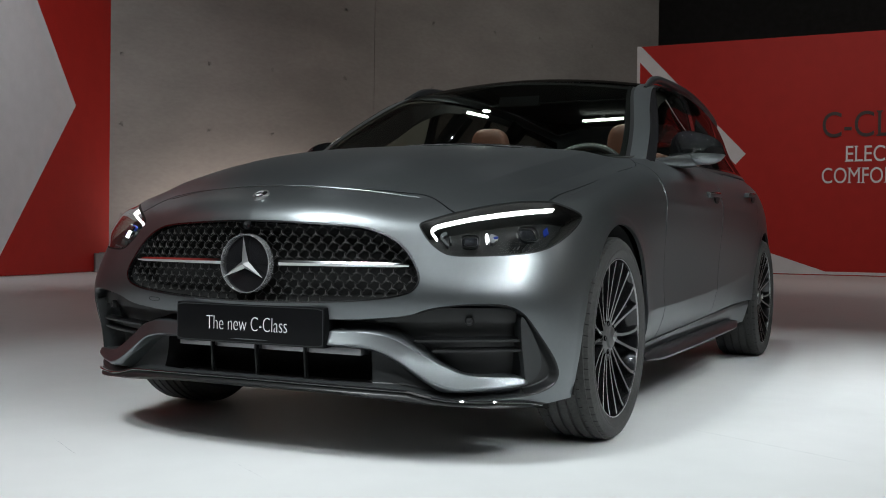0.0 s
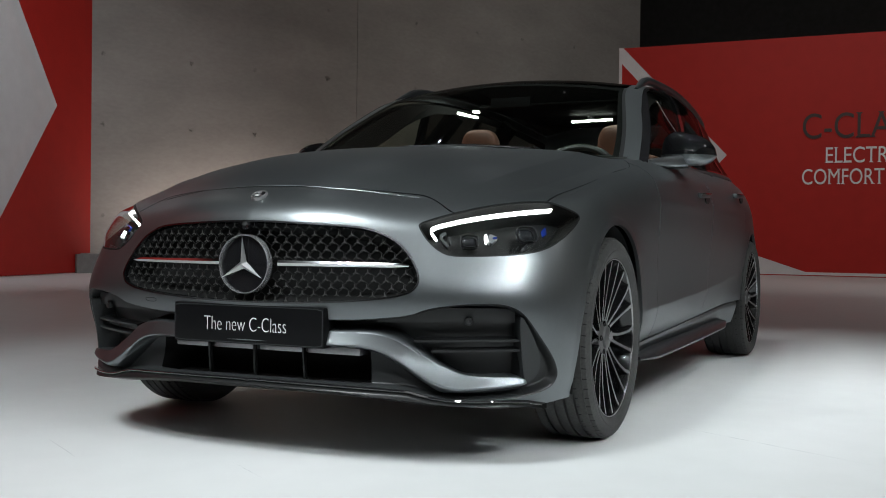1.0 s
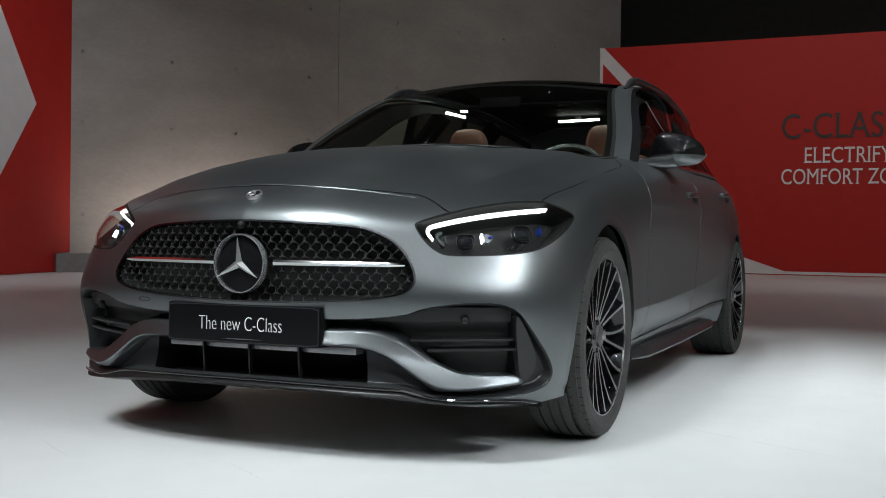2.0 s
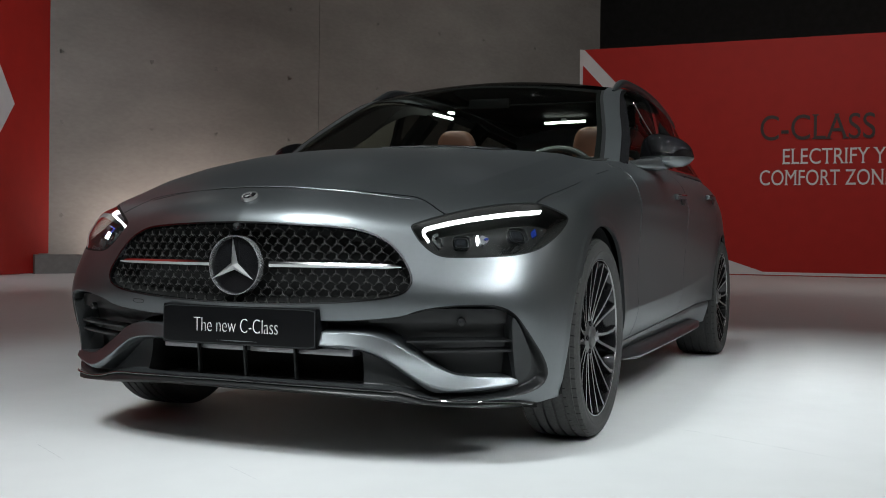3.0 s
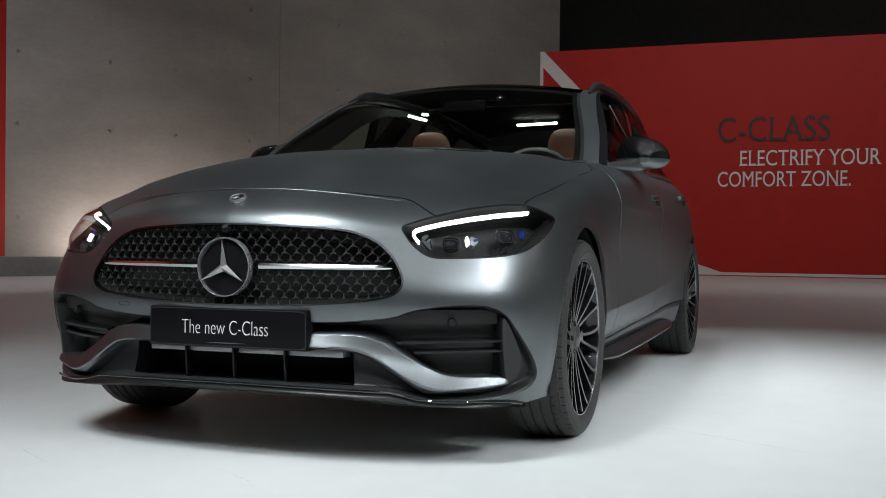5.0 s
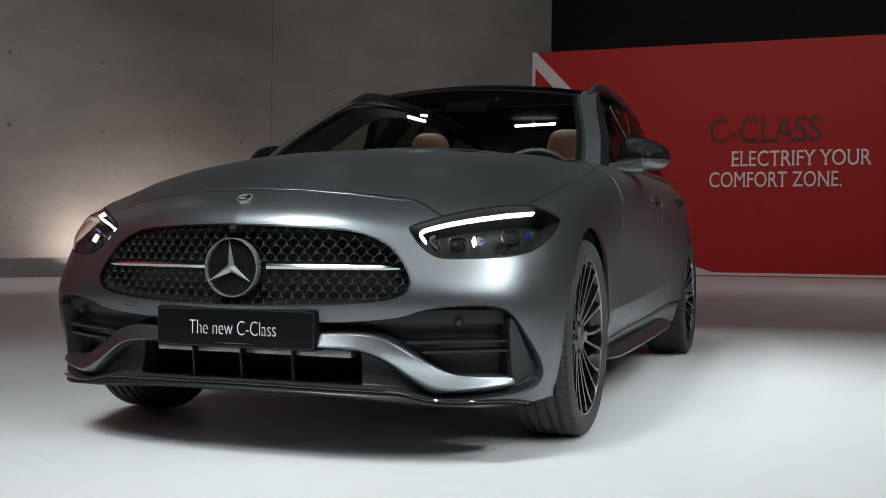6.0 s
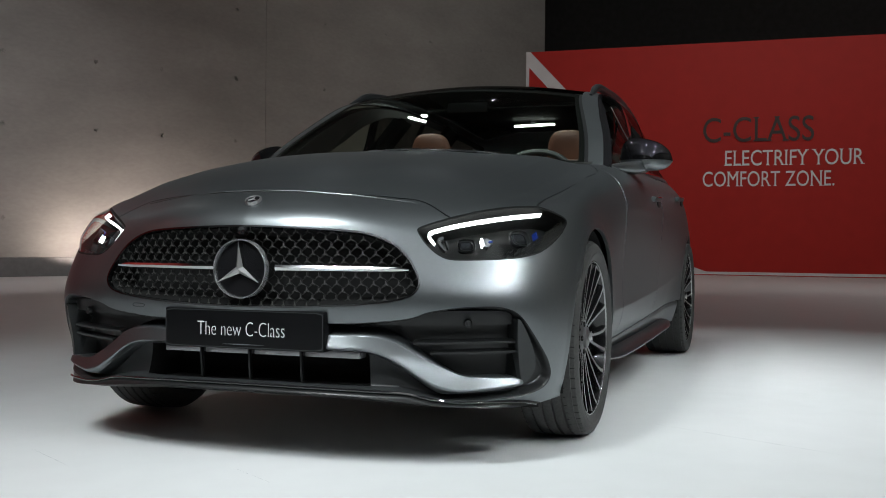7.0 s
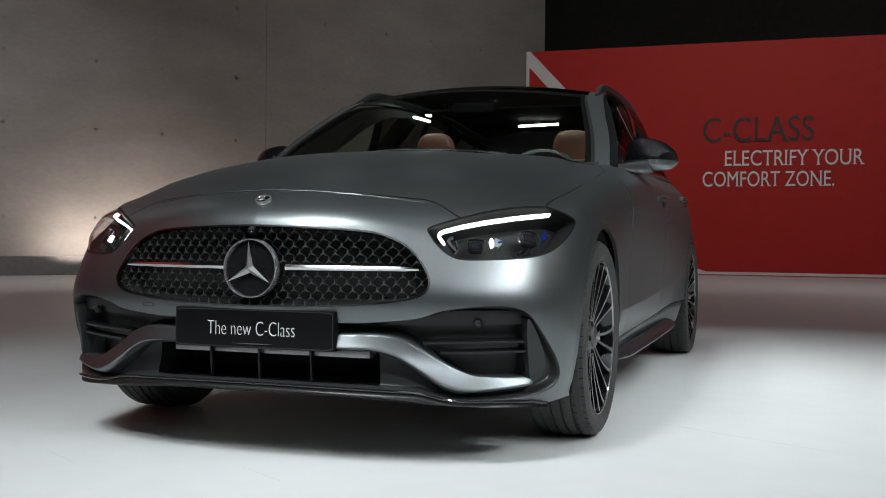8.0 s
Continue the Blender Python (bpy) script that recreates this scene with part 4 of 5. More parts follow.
def headlamp(side):
    """A headlamp: lens, dark bowl, daylight strip, projectors and small trim."""
    turn = (lambda d: d) if side > 0 else flipped
    deep = inside_by(LAMP, round_corner(lamp_zone[0]))
    bowl = part("headlamp", turn(pushed(lamp_zone, -.003 - .075 * smoothstep((deep - .003) / .008))[:2]), LAMP_DARK, car, "lit headlamp with a white daylight strip")
    rim, _ = cut(lamp_zone, .0055 - deep)
    part("lamp_frame", turn(hemmed(pushed(rim, -.001), .02)[:2]), LAMP_DARK, bowl)
    lens = part("lamp_lens", turn(pushed(lamp_zone, -.002 + .013 * smoothstep(deep / .045))[:2]), LENS, bowl, "clear lens")
    lens.visible_shadow = False
    part("daylight_strip", turn(strip_sheet(lamp_zone, DRL_PATH, .0025, .012, .012)[:2]), DRL_GLOW, bowl, "glowing white strip")
    part("daylight_strip", turn(strip_sheet(lamp_zone, DRL_HOOK, .0035, .014, .012)[:2]), DRL_GLOW, bowl, "glowing white hook")
    part("strip_trim", turn(strip_sheet(lamp_zone, [(.690, .664), (.672, .654), (.690, .630)], .005, .02, .02)[:2]), LAMP_GREY, bowl)
    part("lamp_shelf", turn(strip_sheet(lamp_zone, [(.70, .604), (.85, .600), (.97, .604), (1.06, .614)], .0010, .02, .03)[:2]), SLAT_GREY, bowl)
    for a, z, r in ((.785, .647, .0195), (1.047, .674, .0245)):
        p, n = lamp_place(a, z)
        m = look(p - .055 * n, p + n)
        square = [(r * math.copysign(abs(math.cos(t)) ** .6, math.cos(t)), r * math.copysign(abs(math.sin(t)) ** .6, math.sin(t))) for t in np.linspace(0, 2 * math.pi, 32, endpoint=False)]
        v, f = [], []
        for k, (d, s) in enumerate(((-.017, 1.06), (-.0225, 1.05), (-.0235, 1.03), (-.021, 1.00), (-.012, .98))):
            v += [m @ Vector((x * s * 1.25, y * s, d)) for x, y in square]
            if k:
                f += [((k - 1) * 32 + i, (k - 1) * 32 + (i + 1) % 32, k * 32 + (i + 1) % 32, k * 32 + i) for i in range(32)]
        part("projector_frame", turn((np.array(v), f)), FRAME_GREY, bowl)
        for grow, d in ((1.09, -.0245), (.80, -.0225)):
            part("projector_line", turn(tube([m @ Vector((x * grow * 1.25, y * grow, d)) for x, y in square], .0005, 5, True)), LAMP_GREY, bowl)
        v, f = [], []
        for k, (d, s) in enumerate(((-.006, .98), (-.014, .86), (-.020, .62), (-.023, .3), (-.0235, .02))):
            v += [m @ Vector((x * s * 1.25, y * s, d)) for x, y in square]
            if k:
                f += [((k - 1) * 32 + i, (k - 1) * 32 + (i + 1) % 32, k * 32 + (i + 1) % 32, k * 32 + i) for i in range(32)]
        part("projector_lens", turn((np.array(v), f)), LENS_CORE, bowl)
    for a, z, w, h, mat, back, name in ((.853, .655, .0036, .0115, DRL_GLOW, .026, "marker_light"), (.881, .655, .019, .015, WEDGE_GREY, .03, "trim_wedge"), (.889, .656, .010, .003, BLUE_ACCENT, .027, "blue_line"),
                                        (1.150, .680, .003, .012, BLUE_ACCENT, .03, "blue_reflector"), (.705, .648, .003, .012, LAMP_GREY, .03, "trim_rib"), *[(.95 + .022 * k, .622 + .003 * k, .0012, .009, LAMP_GREY, .034, "trim_rib") for k in range(6)]):
        over = round_corner(lamp_zone[0])[:, 0] - a
        point = np.clip(abs(over + .006) / w, 0, 1) * .62 * h if name == "trim_wedge" else 0
        zone, _ = cut(lamp_zone, np.minimum(w - abs(over), h - point - abs(lamp_zone[0][:, 2] - z - (lamp_zone[0][:, 0] + lamp_zone[0][:, 1] - a) * .12)))
        part(name, turn(hemmed(pushed(zone, -back), .02)[:2]), mat, bowl)
    return bowl


for side in (1, -1):
    headlamp(side)

# ---- glasshouse: stations from the cowl to the tail; centre, pillar and belt points of each ----
STATIONS = [((0, 1.06, .958), (.763, 1.363, .905), (.773, 1.385, .902)), ((0, 1.45, 1.135), (.716, 1.65, 1.090), (.806, 1.72, .962)), ((0, 1.75, 1.265), (.672, 1.88, 1.218), (.808, 1.98, .964)),
            ((0, 2.02, 1.365), (.628, 2.09, 1.315), (.808, 2.22, .968)), ((0, 2.35, 1.420), (.600, 2.40, 1.368), (.808, 2.5, .972)), ((0, 2.80, 1.442), (.585, 2.85, 1.385), (.812, 2.9, .980)),
            ((0, 3.40, 1.430), (.562, 3.40, 1.360), (.787, 3.4, .990)), ((0, 4.00, 1.385), (.510, 3.92, 1.295), (.715, 3.95, 1.003)), ((0, 4.33, 1.330), (.450, 4.20, 1.225), (.64, 4.28, 1.01)), ((0, 4.60, 1.000), (.54, 4.48, 1.000), (.585, 4.46, 1.0))]


def glasshouse_grid():
    """Points of the left half of the glasshouse, [station, across, xyz]."""
    rows = []
    for c, p, b in STATIONS:
        c, p, b = np.array(c), np.array(p), np.array(b)
        mix = lambda tx, ty, tz: np.array([p[0] * tx, c[1] + (p[1] - c[1]) * ty, c[2] + (p[2] - c[2]) * tz])
        side = p + (b - p) * .5 + np.array([.006, 0, .003]) * min(1, (p[2] - b[2]) / .3)
        rows.append([mix(.33, .13, .12), mix(.66, .46, .44), mix(.88, .78, .77), p, side, b])
    net = np.array(rows)
    centre = np.array([c for c, _, _ in STATIONS], float)[:, None]
    full = np.concatenate([net[:, 1::-1] * (-1, 1, 1), centre, net], 1)
    kv = np.array([-.66, -.33, 0, .33, .66, .88, 1.0, 1.5, 2.0])
    step = np.linalg.norm(np.diff(full[:, 2:7], axis=0), axis=2).mean(1)
    ks = np.concatenate([[0], np.cumsum(step ** .8)])
    at_s = np.concatenate([np.linspace(ks[i], ks[i + 1], 18, endpoint=False) for i in range(len(ks) - 1)] + [ks[-1:]])
    at_v = np.concatenate([np.linspace(0, .85, 40, endpoint=False), np.linspace(.85, 1.2, 22, endpoint=False), np.linspace(1.2, 2, 34)])
    g = np.einsum("si,vj,ijk->svk", spline_matrix(ks, at_s), spline_matrix(kv, at_v), full)
    g[:, 0, 0] = 0
    place = np.stack(np.meshgrid(np.interp(at_s, ks, np.arange(len(ks))), at_v, indexing="ij"), -1)
    return g, place.reshape(-1, 2)


def pillar_edge(s):
    """Where the painted pillar begins beside the screen, and the roof edge beside the glass roof."""
    return .962 - .062 * smoothstep((s - .2) / 2.6)


glass_grid, glass_place = glasshouse_grid()
house = as_sheet(glass_grid, True, glass_place)
S, A = house[2][:, :2].T
screen, house = cut(house, np.minimum(np.minimum(pillar_edge(S) - .018 - A, 2.98 - S), S + 1))
screen_part = part("windscreen", whole(screen), WINDSCREEN, car, "clear windscreen")
screen_part.visible_shadow = False
frit, _ = cut(pushed(screen, -.004), np.maximum(np.maximum(screen[2][:, 1] - pillar_edge(screen[2][:, 0]) + .044, screen[2][:, 0] - 2.80), .28 - screen[2][:, 0]))
part("screen_border", whole(frit), FRIT_BLACK, screen_part, "black printed border")
S, A = house[2][:, :2].T
gasket, house = cut(house, np.minimum(pillar_edge(S) - A, 2.985 - S))
painted("screen_gasket", gasket, LIP_BLACK, "black rubber gasket", depth=.006, parent=screen_part)
S, A = house[2][:, :2].T
inner, _ = cut(pushed(house, -.024), np.minimum(np.minimum(1.035 - A, S - .1), 2.95 - S))
painted("pillar_lining", inner, FRIT_BLACK, "black inner pillar lining", depth=.003)
roof, house = cut(house, np.minimum(np.minimum(.90 - A, S - 2.98), 7.0 - S))
part("roof_panel", whole(roof), ROOF_GLASS, car, "black panoramic glass roof").visible_shadow = False
S, A = house[2][:, :2].T
back, house = cut(house, np.minimum(.80 - A, S - 8.15))
part("rear_window", whole(back), PRIVACY_GLASS, car, "dark rear window").visible_shadow = False
v, (S, A) = house[0], house[2][:, :2].T
front_edge = v[:, 1] - 1.467 - (v[:, 2] - .957) * 1.45 - .55 * (v[:, 2] - .957) ** 2
side, house = cut(house, np.minimum(np.minimum(A - 1.012, 1.97 - A), np.minimum(front_edge, 4.10 - v[:, 1] - (v[:, 2] - 1.0) * .6)))
painted("roof_frame", house, label="satin grey pillars and roof edge", joined_halves=True, depth=.007)
v, (S, A) = side[0], side[2][:, :2].T
for low, high, lean in ((1.53, 2.53, .0), (2.62, 3.20, .05), (3.28, 4.0, .2)):
    slant = (v[:, 2] - 1.0) * lean
    low_edge = v[:, 1] - 1.50 - (v[:, 2] - .957) * 1.45 - .55 * (v[:, 2] - .957) ** 2 if low < 2 else v[:, 1] - low + slant
    pane, _ = cut(side, np.minimum(np.minimum(low_edge, high - slant - v[:, 1]), np.minimum(A - 1.045, 1.95 - A)))
    for s in (1, -1):
        part("side_window", (pane if s > 0 else flipped(pane[:2]))[:2], SIDE_GLASS if low < 2 else PRIVACY_GLASS, car, "dark side window").visible_shadow = False
    side, _ = cut(side, -np.minimum(np.minimum(low_edge, high - slant - v[:, 1]), np.minimum(A - 1.045, 1.95 - A)))
    v, (S, A) = side[0], side[2][:, :2].T
painted("window_frame", pushed(side, .002), GLOSS_BLACK, "gloss black window frame", depth=.012)
# a bright bar on one side only, in place of a streak reflected in the pane
streak = curve([(.699, 2.07, 1.262), (.716, 2.17, 1.206), (.724, 2.37, 1.148), (.742, 2.50, 1.095)], 16)
part("window_streak", tube(streak, .0030, 6), SATIN_CHROME, car, "slim bright bar that stands in for a streak reflected in the side window")

for s in (1, -1):
    rail = curve([(s * .601, 2.09, 1.306), (s * .596, 2.18, 1.338), (s * .592, 2.29, 1.369), (s * .588, 2.5, 1.386), (s * .578, 2.9, 1.399), (s * .566, 3.4, 1.379), (s * .546, 3.85, 1.330), (s * .54, 3.95, 1.30)], 40)
    part("roof_rail", tube(rail + np.array([0, 0, .015]), np.interp(np.arange(40), (0, 5, 36, 39), (.008, .019, .019, .010)), 10), RAIL_DARK, car, "dark roof rail")
    # mirror: foot, grey lower shell, black cap
    v = []
    stem = [(.755, 1.60, .944, .130, .012), (.795, 1.63, .949, .118, .018), (.835, 1.68, .956, .100, .022), (.872, 1.73, .963, .078, .025), (.905, 1.785, .970, .056, .024)]
    for x, y, z, wide, high in stem:
        for t in np.linspace(0, 2 * math.pi, 16, endpoint=False):
            c, n = math.cos(t), math.sin(t)
            v.append((s * x, y + wide * math.copysign(abs(c) ** .6, c), z + high * math.copysign(abs(n) ** .6, n)))
    f = [(k * 16 + i, k * 16 + (i + 1) % 16, (k + 1) * 16 + (i + 1) % 16, (k + 1) * 16 + i)[::s] for k in range(4) for i in range(16)] + [tuple(range(16))[::-s], tuple(range(64, 80))[::s]]
    mirror = part("door_mirror", (v, f), PAINT, car, "door mirror with gloss black cap")
    for name, mat, low in (("mirror_cap", CAP_BLACK, False), ("mirror_shell", PAINT, True)):
        v, f = [], []
        nu, nv = 28, 10
        for i in range(nu + 1):
            x = -1 + 2 * i / nu
            wide = (1 - abs(x) ** 3.2) ** .5 if abs(x) < 1 else 0
            for k in range(nv + 1):
                t = math.pi * k / nv
                up = wide * .092 * math.sin(t) if not low else -.043 * (1 - max(0, x) ** 6) * wide ** .5 * math.sin(t) ** .6
                v.append((s * (.897 + .110 * x), 1.785 + .015 * abs(x) - wide * .075 * math.cos(t) + .04 * (x > .0) * x * x, .995 + up * (1 - .25 * x * (0 if low else 1))))
        for i in range(nu):
            for k in range(nv):
                q = (i * (nv + 1) + k, (i + 1) * (nv + 1) + k, (i + 1) * (nv + 1) + k + 1, i * (nv + 1) + k + 1)
                f.append(q if (s > 0) != low else q[::-1])
        part(name, (v, f), mat, mirror)
    for y, z, doors in ((2.15, .846, front_doors), (3.12, .884, rear_doors)):
        x = s * (.900 if y < 3 else .893)
        bm = box(bmesh.new(), (-.014, .008), (-.11, .11), (-.012, .012), pose(x, y, z, 2), .006)
        part("door_handle", bm, PAINT, doors[0 if s > 0 else 1], "flush door handle")
        # a flat dark disc stands in for the shaded hollow behind the handle
        dish = [(x - s * .002, y + .06 + .045 * math.cos(t), z - .012 + .026 * math.sin(t)) for t in np.linspace(0, 2 * math.pi, 20, endpoint=False)]
        part("grip_shade", (dish + [(px + s * .006, py, pz) for px, py, pz in dish], [tuple(range(20)), tuple(range(20, 40))[::-1]] + [(i, (i + 1) % 20, 20 + (i + 1) % 20, 20 + i) for i in range(20)]), DARK_PLASTIC, doors[0 if s > 0 else 1], "flat dark disc that stands in for the shaded grip recess")
        part("handle_trim", box(bmesh.new(), (-.001, .011), (-.108, .108), (.004, .0105), pose(x, y, z, 2), .002), CHROME, doors[0 if s > 0 else 1], "chrome handle strip")


# ---- wheels ----
def wheel(side, y, wide):
    """A wheel: tyre with grooves, dark rim well, bright flange, spokes, hub cap, brake disc."""
    out = HUB_X + (.228 - wide) / 2 if y < 2 else HUB_X
    m = pose(side * out, y, HUB_Z, 0, 0, 0 if side > 0 else 180)
    put = lambda d: ([m @ Vector(p) for p in d[0]], d[1])
    h, r = wide / 2, HUB_Z
    tread, n = [], 5
    for k in range(n):
        a, b = -h + .018 + (wide - .036) * k / n, -h + .018 + (wide - .036) * (k + 1) / n
        tread += [(a + .004, r - .0085), (a + .0045, r - .0015 * abs(k - 2)), (b - .0045, r - .0015 * abs(k - 2)), (b - .004, r - .0085)]
    profile = [(-h + .012, .258), (-h + .002, .272), (-h, .295), (-h + .010, r - .012)] + tread + [(h - .010, r - .012), (h - .001, .300), (h, .290), (h - .0015, .286), (h, .282), (h - .003, .270), (h - .012, .257)]
    tyre = part("tyre", put(turned(profile, 96)), RUBBER, None, "black road tyre", 30)
    root = thing("wheel", (side * out, y, HUB_Z), "dark multi-spoke alloy wheel with bright spoke faces", "")
    root.parent = car
    del root["label"]
    tagged(root, "dark multi-spoke alloy wheel with bright faces")
    bpy.context.view_layer.update()

    def under(ob):
        ob.parent = root
        ob.matrix_parent_inverse = root.matrix_world.inverted()
        return ob
    under(tyre)
    sipes = []
    for i in range(60):
        a = 2 * math.pi * i / 60
        for x0, x1, shift in ((h - .050, h - .008, 0), (-h + .008, -h + .050, .05)):
            c, s = math.cos(a + shift), math.sin(a + shift)
            rr = r + .0006
            v = []
            for x, back in ((x0, 0), (x1, .02)):
                c2, s2 = math.cos(a + shift + back * .5), math.sin(a + shift + back * .5)
                drop = .0105 if x in (h - .008, -h + .008) else .002
                for e in (-.0016, .0016):
                    v.append((x, (rr - drop) * c2 - e * s2, (rr - drop) * s2 + e * c2))
            sipes.append((v, [(0, 1, 3, 2)]))
    under(part("tyre_sipes", put(joined(*sipes)), DEEP_BLACK, None, "", 0))["kind"] = "stuff"
    face = h - .016
    under(part("rim_flange", put(turned([(face, .2515), (face + .004, .2525), (face + .0045, .2552), (face, .258), (h - .02, .259)], 96)), RIM_BRIGHT, None, "bright rim flange"))
    under(part("rim_barrel", put(turned([(-h + .02, .255), (-.03, .228), (.03, .230), (h - .026, .2475), (face, .2515)], 72)), RIM_DARK, None, "black rim well"))
    spokes = 20
    lane = [(.052, -.006, .0075, .030), (.085, -.002, .0060, .030), (.13, .004, .0052, .028), (.18, .007, .0052, .024), (.225, .006, .0062, .018), (.2475, .001, .0080, .012)]
    body, bright = [], []
    for i in range(spokes):
        spin = Matrix.Rotation(2 * math.pi * i / spokes + .06, 4, "X")
        lean = .055 if i % 2 else -.055
        v, fv = [], []
        for k, (rad, bow, half, deep) in enumerate(lane):
            x = face - .030 + .030 * (rad / .245) ** 1.6
            off = rad * math.tan(lean * (1 - (rad - .052) / .1955) ** .8) + bow * (1 if i % 2 else .4)
            v += [(x, off - half, rad), (x, off + half, rad), (x - deep, off + half * 1.3, rad), (x - deep, off - half * 1.3, rad)]
            fv += [(x + .0008, off - half * .70, rad), (x + .0008, off + half * .70, rad)]
        fs = [(k * 4 + a, k * 4 + (a + 1) % 4, k * 4 + 4 + (a + 1) % 4, k * 4 + 4 + a) for k in range(len(lane) - 1) for a in range(4)]
        spoke = part("spoke", put(([spin @ Vector(p) for p in v], fs)), RIM_DARK, None, "", 0)
        under(spoke)
        facing = part("spoke_face", put(([spin @ Vector(p) for p in fv], [(k * 2, k * 2 + 1, k * 2 + 3, k * 2 + 2) for k in range(len(lane) - 1)])), RIM_BRIGHT, None, "", 0)
        under(facing)
    under(part("hub_cap", put(turned([(face - .050, .062), (face - .028, .060), (face - .024, .050), (face - .022, .036), (face - .014, .034), (face - .011, .026), (face - .010, .0)], 40)), HUB_GREY, None, "alloy hub cap"))
    for turn in (0, 120, 240):
        arm = star_arm(turn, pose(face - .0105, 0, 0, 0, 0, 90), .024)
        under(part("cap_star", put(arm), EMBLEM_GREY, None, "", 0))
    for i in range(5):
        spin = Matrix.Rotation(2 * math.pi * i / 5 + .3, 4, "X")
        cup = turned([(face - .0275, .006), (face - .020, .0085), (face - .0245, .0095)], 10)
        under(part("wheel_bolt", put(([spin @ (Vector(p) + Vector((0, 0, .047))) for p in cup[0]], cup[1])), GLOSS_BLACK, None))
    under(part("brake_disc", put(turned([(.010, .06), (.012, .190), (-.014, .190), (-.016, .06)], 48)), SATIN_CHROME, None, "steel brake disc"))
    # dark disc added to stop light that passes between the spokes
    under(part("wheel_light_stop", put(turned([(-.030, .05), (-.030, .238), (-.036, .238)], 48)), DEEP_BLACK, None, "dark disc that stops light through the spokes"))
    return root


for side in (1, -1):
    wheel(side, HUB_FRONT, .206)
    wheel(side, HUB_REAR, .24)
    for hub in (HUB_FRONT, HUB_REAR):
        arc = [(hub + r * math.cos(t), HUB_Z + r * math.sin(t)) for r in (.3655,) for t in np.linspace(-.35, math.pi - (.45 if hub < 2 else -.2), 40)]
        if hub < 2:
            arc += [(.402, .44), (.399, .36), (.397, .28), (.396, .19)]
        v, f = [], []
        for x in (.50, .62, .74, .862):
            v += [(side * x, y, max(z, .18)) for y, z in arc]
        n = len(arc)
        f = [(k * n + i, k * n + i + 1, (k + 1) * n + i + 1, (k + 1) * n + i) for k in range(3) for i in range(n - 1)] + [tuple(range(n))]
        part("wheel_housing", (v, f), DEEP_BLACK, car)
    wall = curve([(.58, .29), (.66, .33), (.75, .36), (.79, .375)], 20)
    v = [(side * x, y + back, z) for back in (0, .008) for z in (.148, .215) for x, y in wall]
    part("air_deflector", (v, [(a * 20 + i, a * 20 + i + 1, b * 20 + i + 1, b * 20 + i) for a, b in ((0, 1), (1, 3), (3, 2), (2, 0)) for i in range(19)] + [(0, 20, 60, 40), (19, 39, 79, 59)]), DEEP_BLACK, car, "black air deflector before the tyre")

# ---- underside and cabin ----
# tray added to stop light that falls through the hollow bumper
tray = [(0, .11), (.30, .125), (.50, .17), (.66, .25), (.75, .33), (.78, .385), (.60, .45), (.60, .52)]
tray += [(-x, y) for x, y in tray[:0:-1]]
n = len(tray)
part("undertray", ([(x, y, .212) for x, y in tray] + [(x, y, .218) for x, y in tray], [tuple(range(n))[::-1], tuple(range(n, 2 * n))] + [(i, (i + 1) % n, (i + 1) % n + n, i + n) for i in range(n)]), UNDER_GREY, car, "dark undertray added to block light under the bumper", 0)
part("underbody", box(bmesh.new(), (-.62, .62), (.50, 4.4), (.19, .22), Matrix(), .01), UNDER_GREY, car, "dark underbody")
part("cabin_floor", box(bmesh.new(), (-.74, .74), (1.2, 4.3), (.30, .34), Matrix(), .01), CABIN_DARK, car)
v = []
xs = np.linspace(-.74, .74, 25)
for x in xs:
    lift = .012 * math.exp(-((x - .37) / .2) ** 2)
    bow = .24 * (x / .74) ** 2
    v += [(x, 1.16 + bow, .955), (x, 1.30 + bow * .7, .972 + lift), (x, 1.60 + bow * .3, .965 + lift * 2), (x, 1.74, .93 + lift), (x, 1.78, .80), (x, 1.70, .5)]
f = [(i * 6 + k, (i + 1) * 6 + k, (i + 1) * 6 + k + 1, i * 6 + k + 1) for i in range(24) for k in range(5)]
part("dashboard", (v, f), CABIN_DARK, car, "dark dashboard")


def seat(x, y, name):
    """A front seat: cushion, backrest and headrest in tan leather."""
    root = part(name, box(bmesh.new(), (x - .25, x + .25), (y - .50, y), (.42, .60), Matrix(), .05), TAN_LEATHER, car, "tan leather seat")
    part("backrest", box(bmesh.new(), (x - .25, x + .25), (-.07, .07), (0, .55), pose(0, y, .52, -10), .06), TAN_LEATHER, root)
    bm = bmesh.new()
    bmesh.ops.create_uvsphere(bm, u_segments=28, v_segments=16, radius=1)
    for p in bm.verts:
        q = p.co.copy()
        p.co = Vector([math.copysign(abs(c) ** .62, c) for c in q])
        p.co = Vector((x + .028 + p.co.x * .106 * (1 - .10 * p.co.z), y + .135 + p.co.y * .05 - p.co.z * .012, 1.104 + p.co.z * .110))
    part("headrest", bm, TAN_LEATHER, root, "rounded tan leather headrest")
    return root


seat(.37, 2.42, "driver_seat")
seat(-.37, 2.42, "passenger_seat")
for x in (-.36, 0, .36):
    part("rear_headrest", box(bmesh.new(), (x - .11, x + .11), (3.24, 3.34), (1.0, 1.16), Matrix(), .04), CABIN_DARK, car)
part("rear_bench", box(bmesh.new(), (-.66, .66), (3.15, 3.30), (.45, 1.02), Matrix(), .05), CABIN_DARK, car, "dark rear bench")
m = pose(.39, 1.86, .895, 62)
wheel_ring = [m @ Vector((.188 * math.cos(t), .180 * math.sin(t), 0)) for t in np.linspace(0, 2 * math.pi, 48, endpoint=False)]
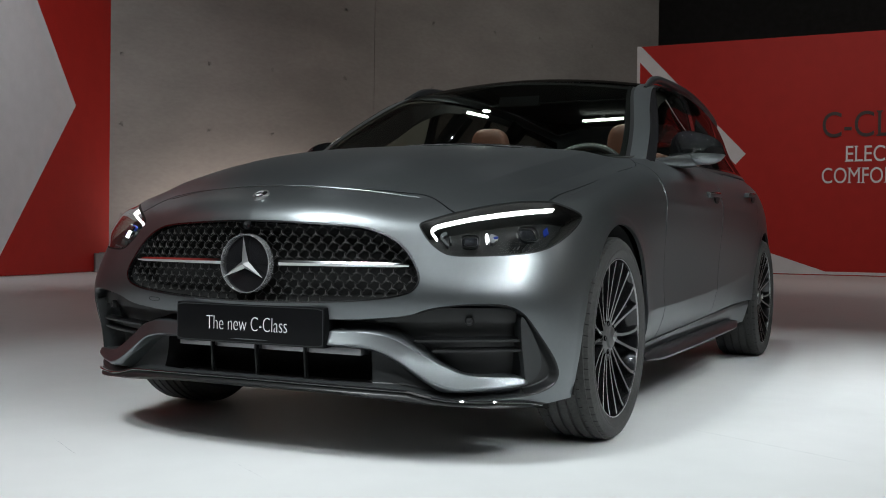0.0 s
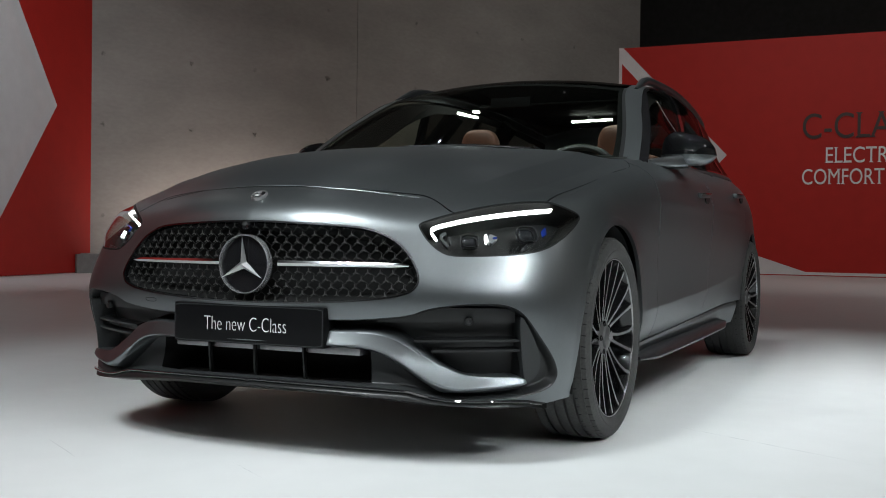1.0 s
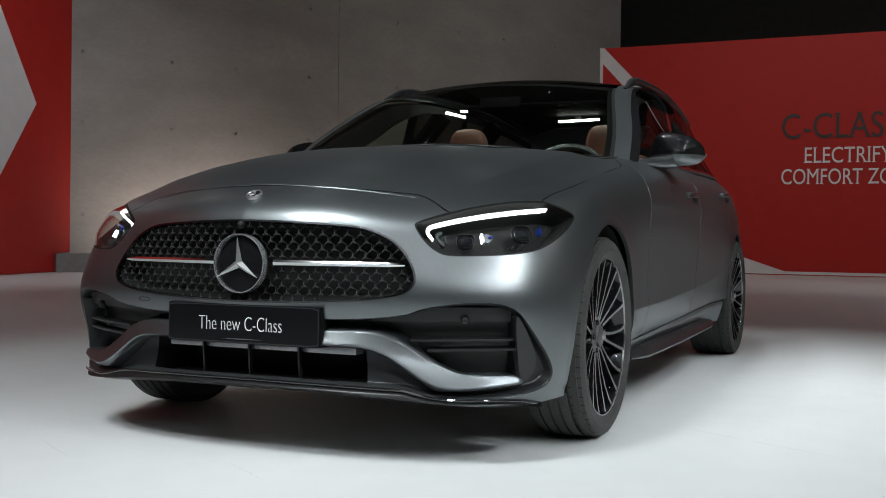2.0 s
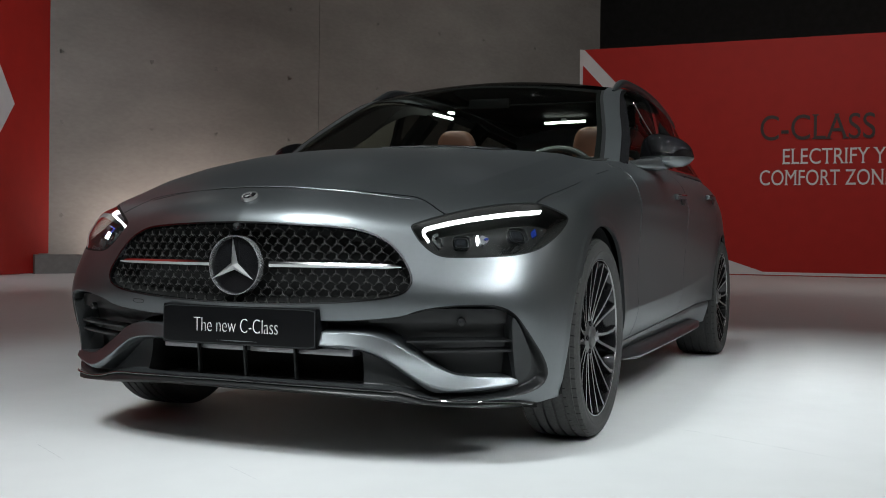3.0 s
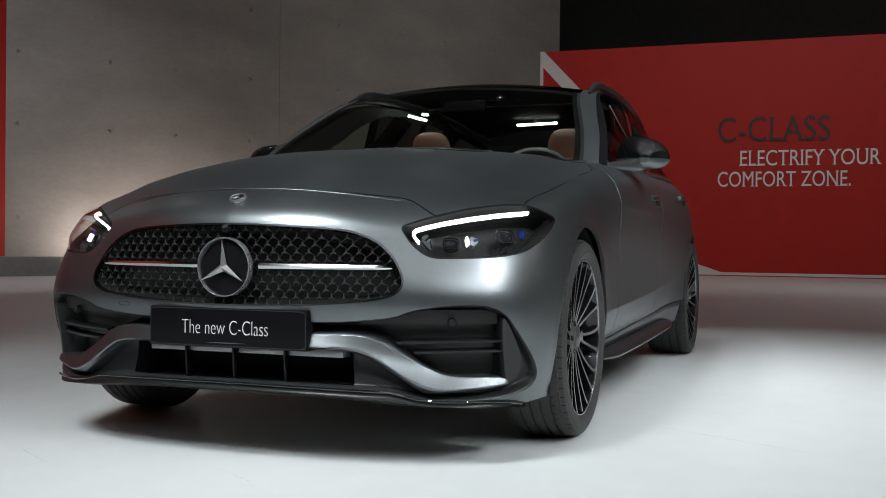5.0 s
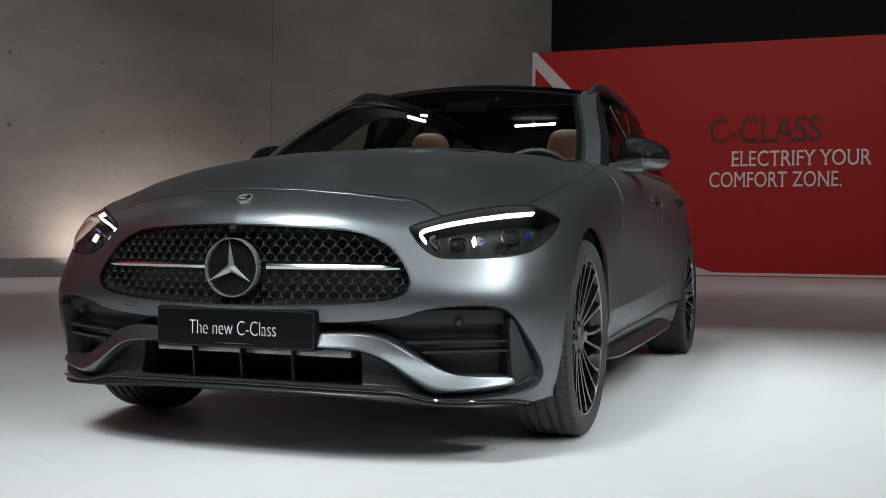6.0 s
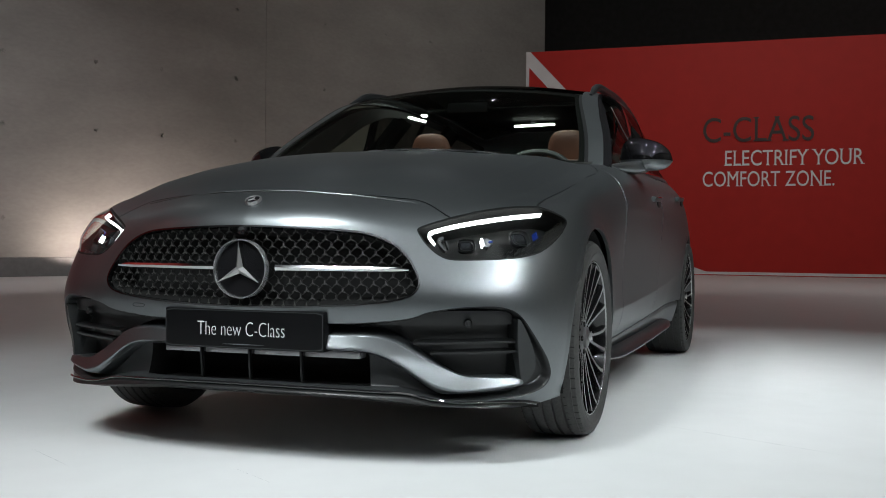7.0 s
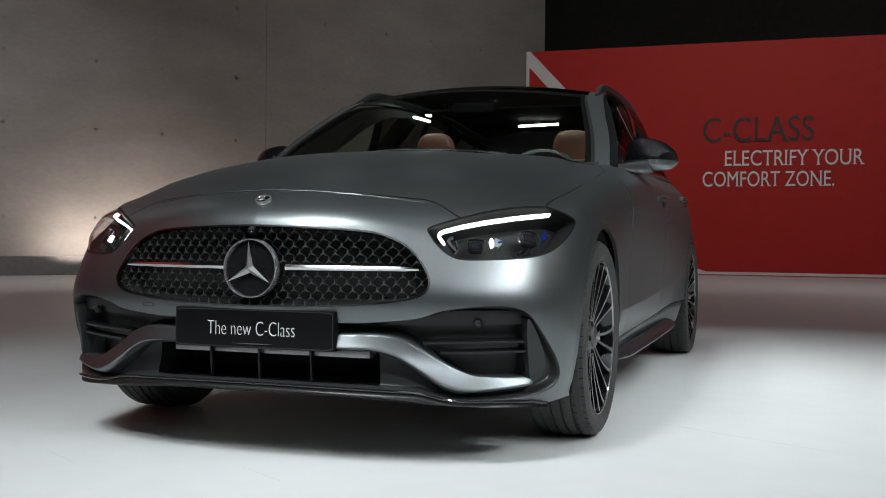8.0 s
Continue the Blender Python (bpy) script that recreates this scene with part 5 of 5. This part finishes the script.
steering = part("steering_wheel", tube(np.array(wheel_ring), .0155, 10, True), STEER_GREY, car, "dark leather steering wheel")
for side in (1, -1):
    line = curve([(side * (p[0] - .014), p[1] + .012, p[2] - .024) for _, p, _ in STATIONS[:8]], 40)
    hang = np.interp(line[:, 1], (2.0, 2.45), (1, .35))[:, None]
    deep = np.array([side * .022, .075, -.105]) * hang
    thick = np.array([-side * .022, .012, -.008])
    v = np.concatenate([line, line + deep, line + deep + thick, line + thick])
    part("pillar_trim", (v, [(k * 40 + i, k * 40 + i + 1, (k + 1) % 4 * 40 + i + 1, (k + 1) % 4 * 40 + i) for k in range(4) for i in range(39)]), CABIN_DARK, car, "dark inner pillar trim")
    part("door_card", box(bmesh.new(), tuple(sorted((side * .755, side * .80))), (1.5, 3.45), (.4, .955), Matrix(), .01), CABIN_DARK, car)
    for y, draw in ((2.72, 0), (3.35, .075)):
        part("post_trim", tube([(side * (.745 - draw), y - .03, .94), (side * (.70 - draw), y, 1.15), (side * (.56 - draw), y, 1.32)], .055, 8), FRIT_BLACK, car)


def wiper(pivot, tip, lift):
    """A wiper at rest on the foot of the screen: arm and blade."""
    a, b = np.array(pivot), np.array(tip)
    arm = part("wiper", tube(curve([a, a * .6 + b * .4 + (0, 0, lift), a * .25 + b * .75 + (0, 0, lift)], 16), np.linspace(.009, .005, 16), 8), GLOSS_BLACK, car, "black wiper at rest on the screen")
    line = curve([a * .62 + b * .38 + (0, -.004, .004), a * .2 + b * .8 + (0, -.004, .006), b], 20)
    part("wiper_blade", tube(line, .0045, 6), DARK_PLASTIC, arm)


wiper((.42, 1.22, .984), (-.10, 1.15, 1.000), .010)
wiper((-.18, 1.17, .990), (-.62, 1.33, .984), .008)
part("steering_boss", box(bmesh.new(), (-.17, .17), (-.035, .035), (-.02, .012), m, .012), CABIN_DARK, steering)
part("inner_mirror", box(bmesh.new(), (-.10, .10), (-.010, .010), (-.026, .026), pose(.03, 2.02, 1.275, -12), .009), FRIT_BLACK, car, "rear-view mirror")
part("roof_lining", box(bmesh.new(), (-.46, .46), (2.80, 4.00), (1.366, 1.376), Matrix(), .004), FRIT_BLACK, car, "dark roof lining")
# glowing bars stand in for tube lights reflected in the glass
for a, b in (((-.112, 3.38, 1.335), (.132, 3.38, 1.341)), ((-.441, 2.48, 1.297), (-.469, 2.80, 1.310)), ((-.464, 2.74, 1.336), (-.476, 2.84, 1.346))):
    part("tube_reflection", tube([a, b], .0075, 10), BAR_GLOW, car, "glowing white bar that stands in for a reflected tube light")
part("bar_bracket", box(bmesh.new(), (-.014, .020), (3.385, 3.400), (1.350, 1.384), Matrix(), .003), WEDGE_GREY, car, "small grey bracket above the glowing bar")
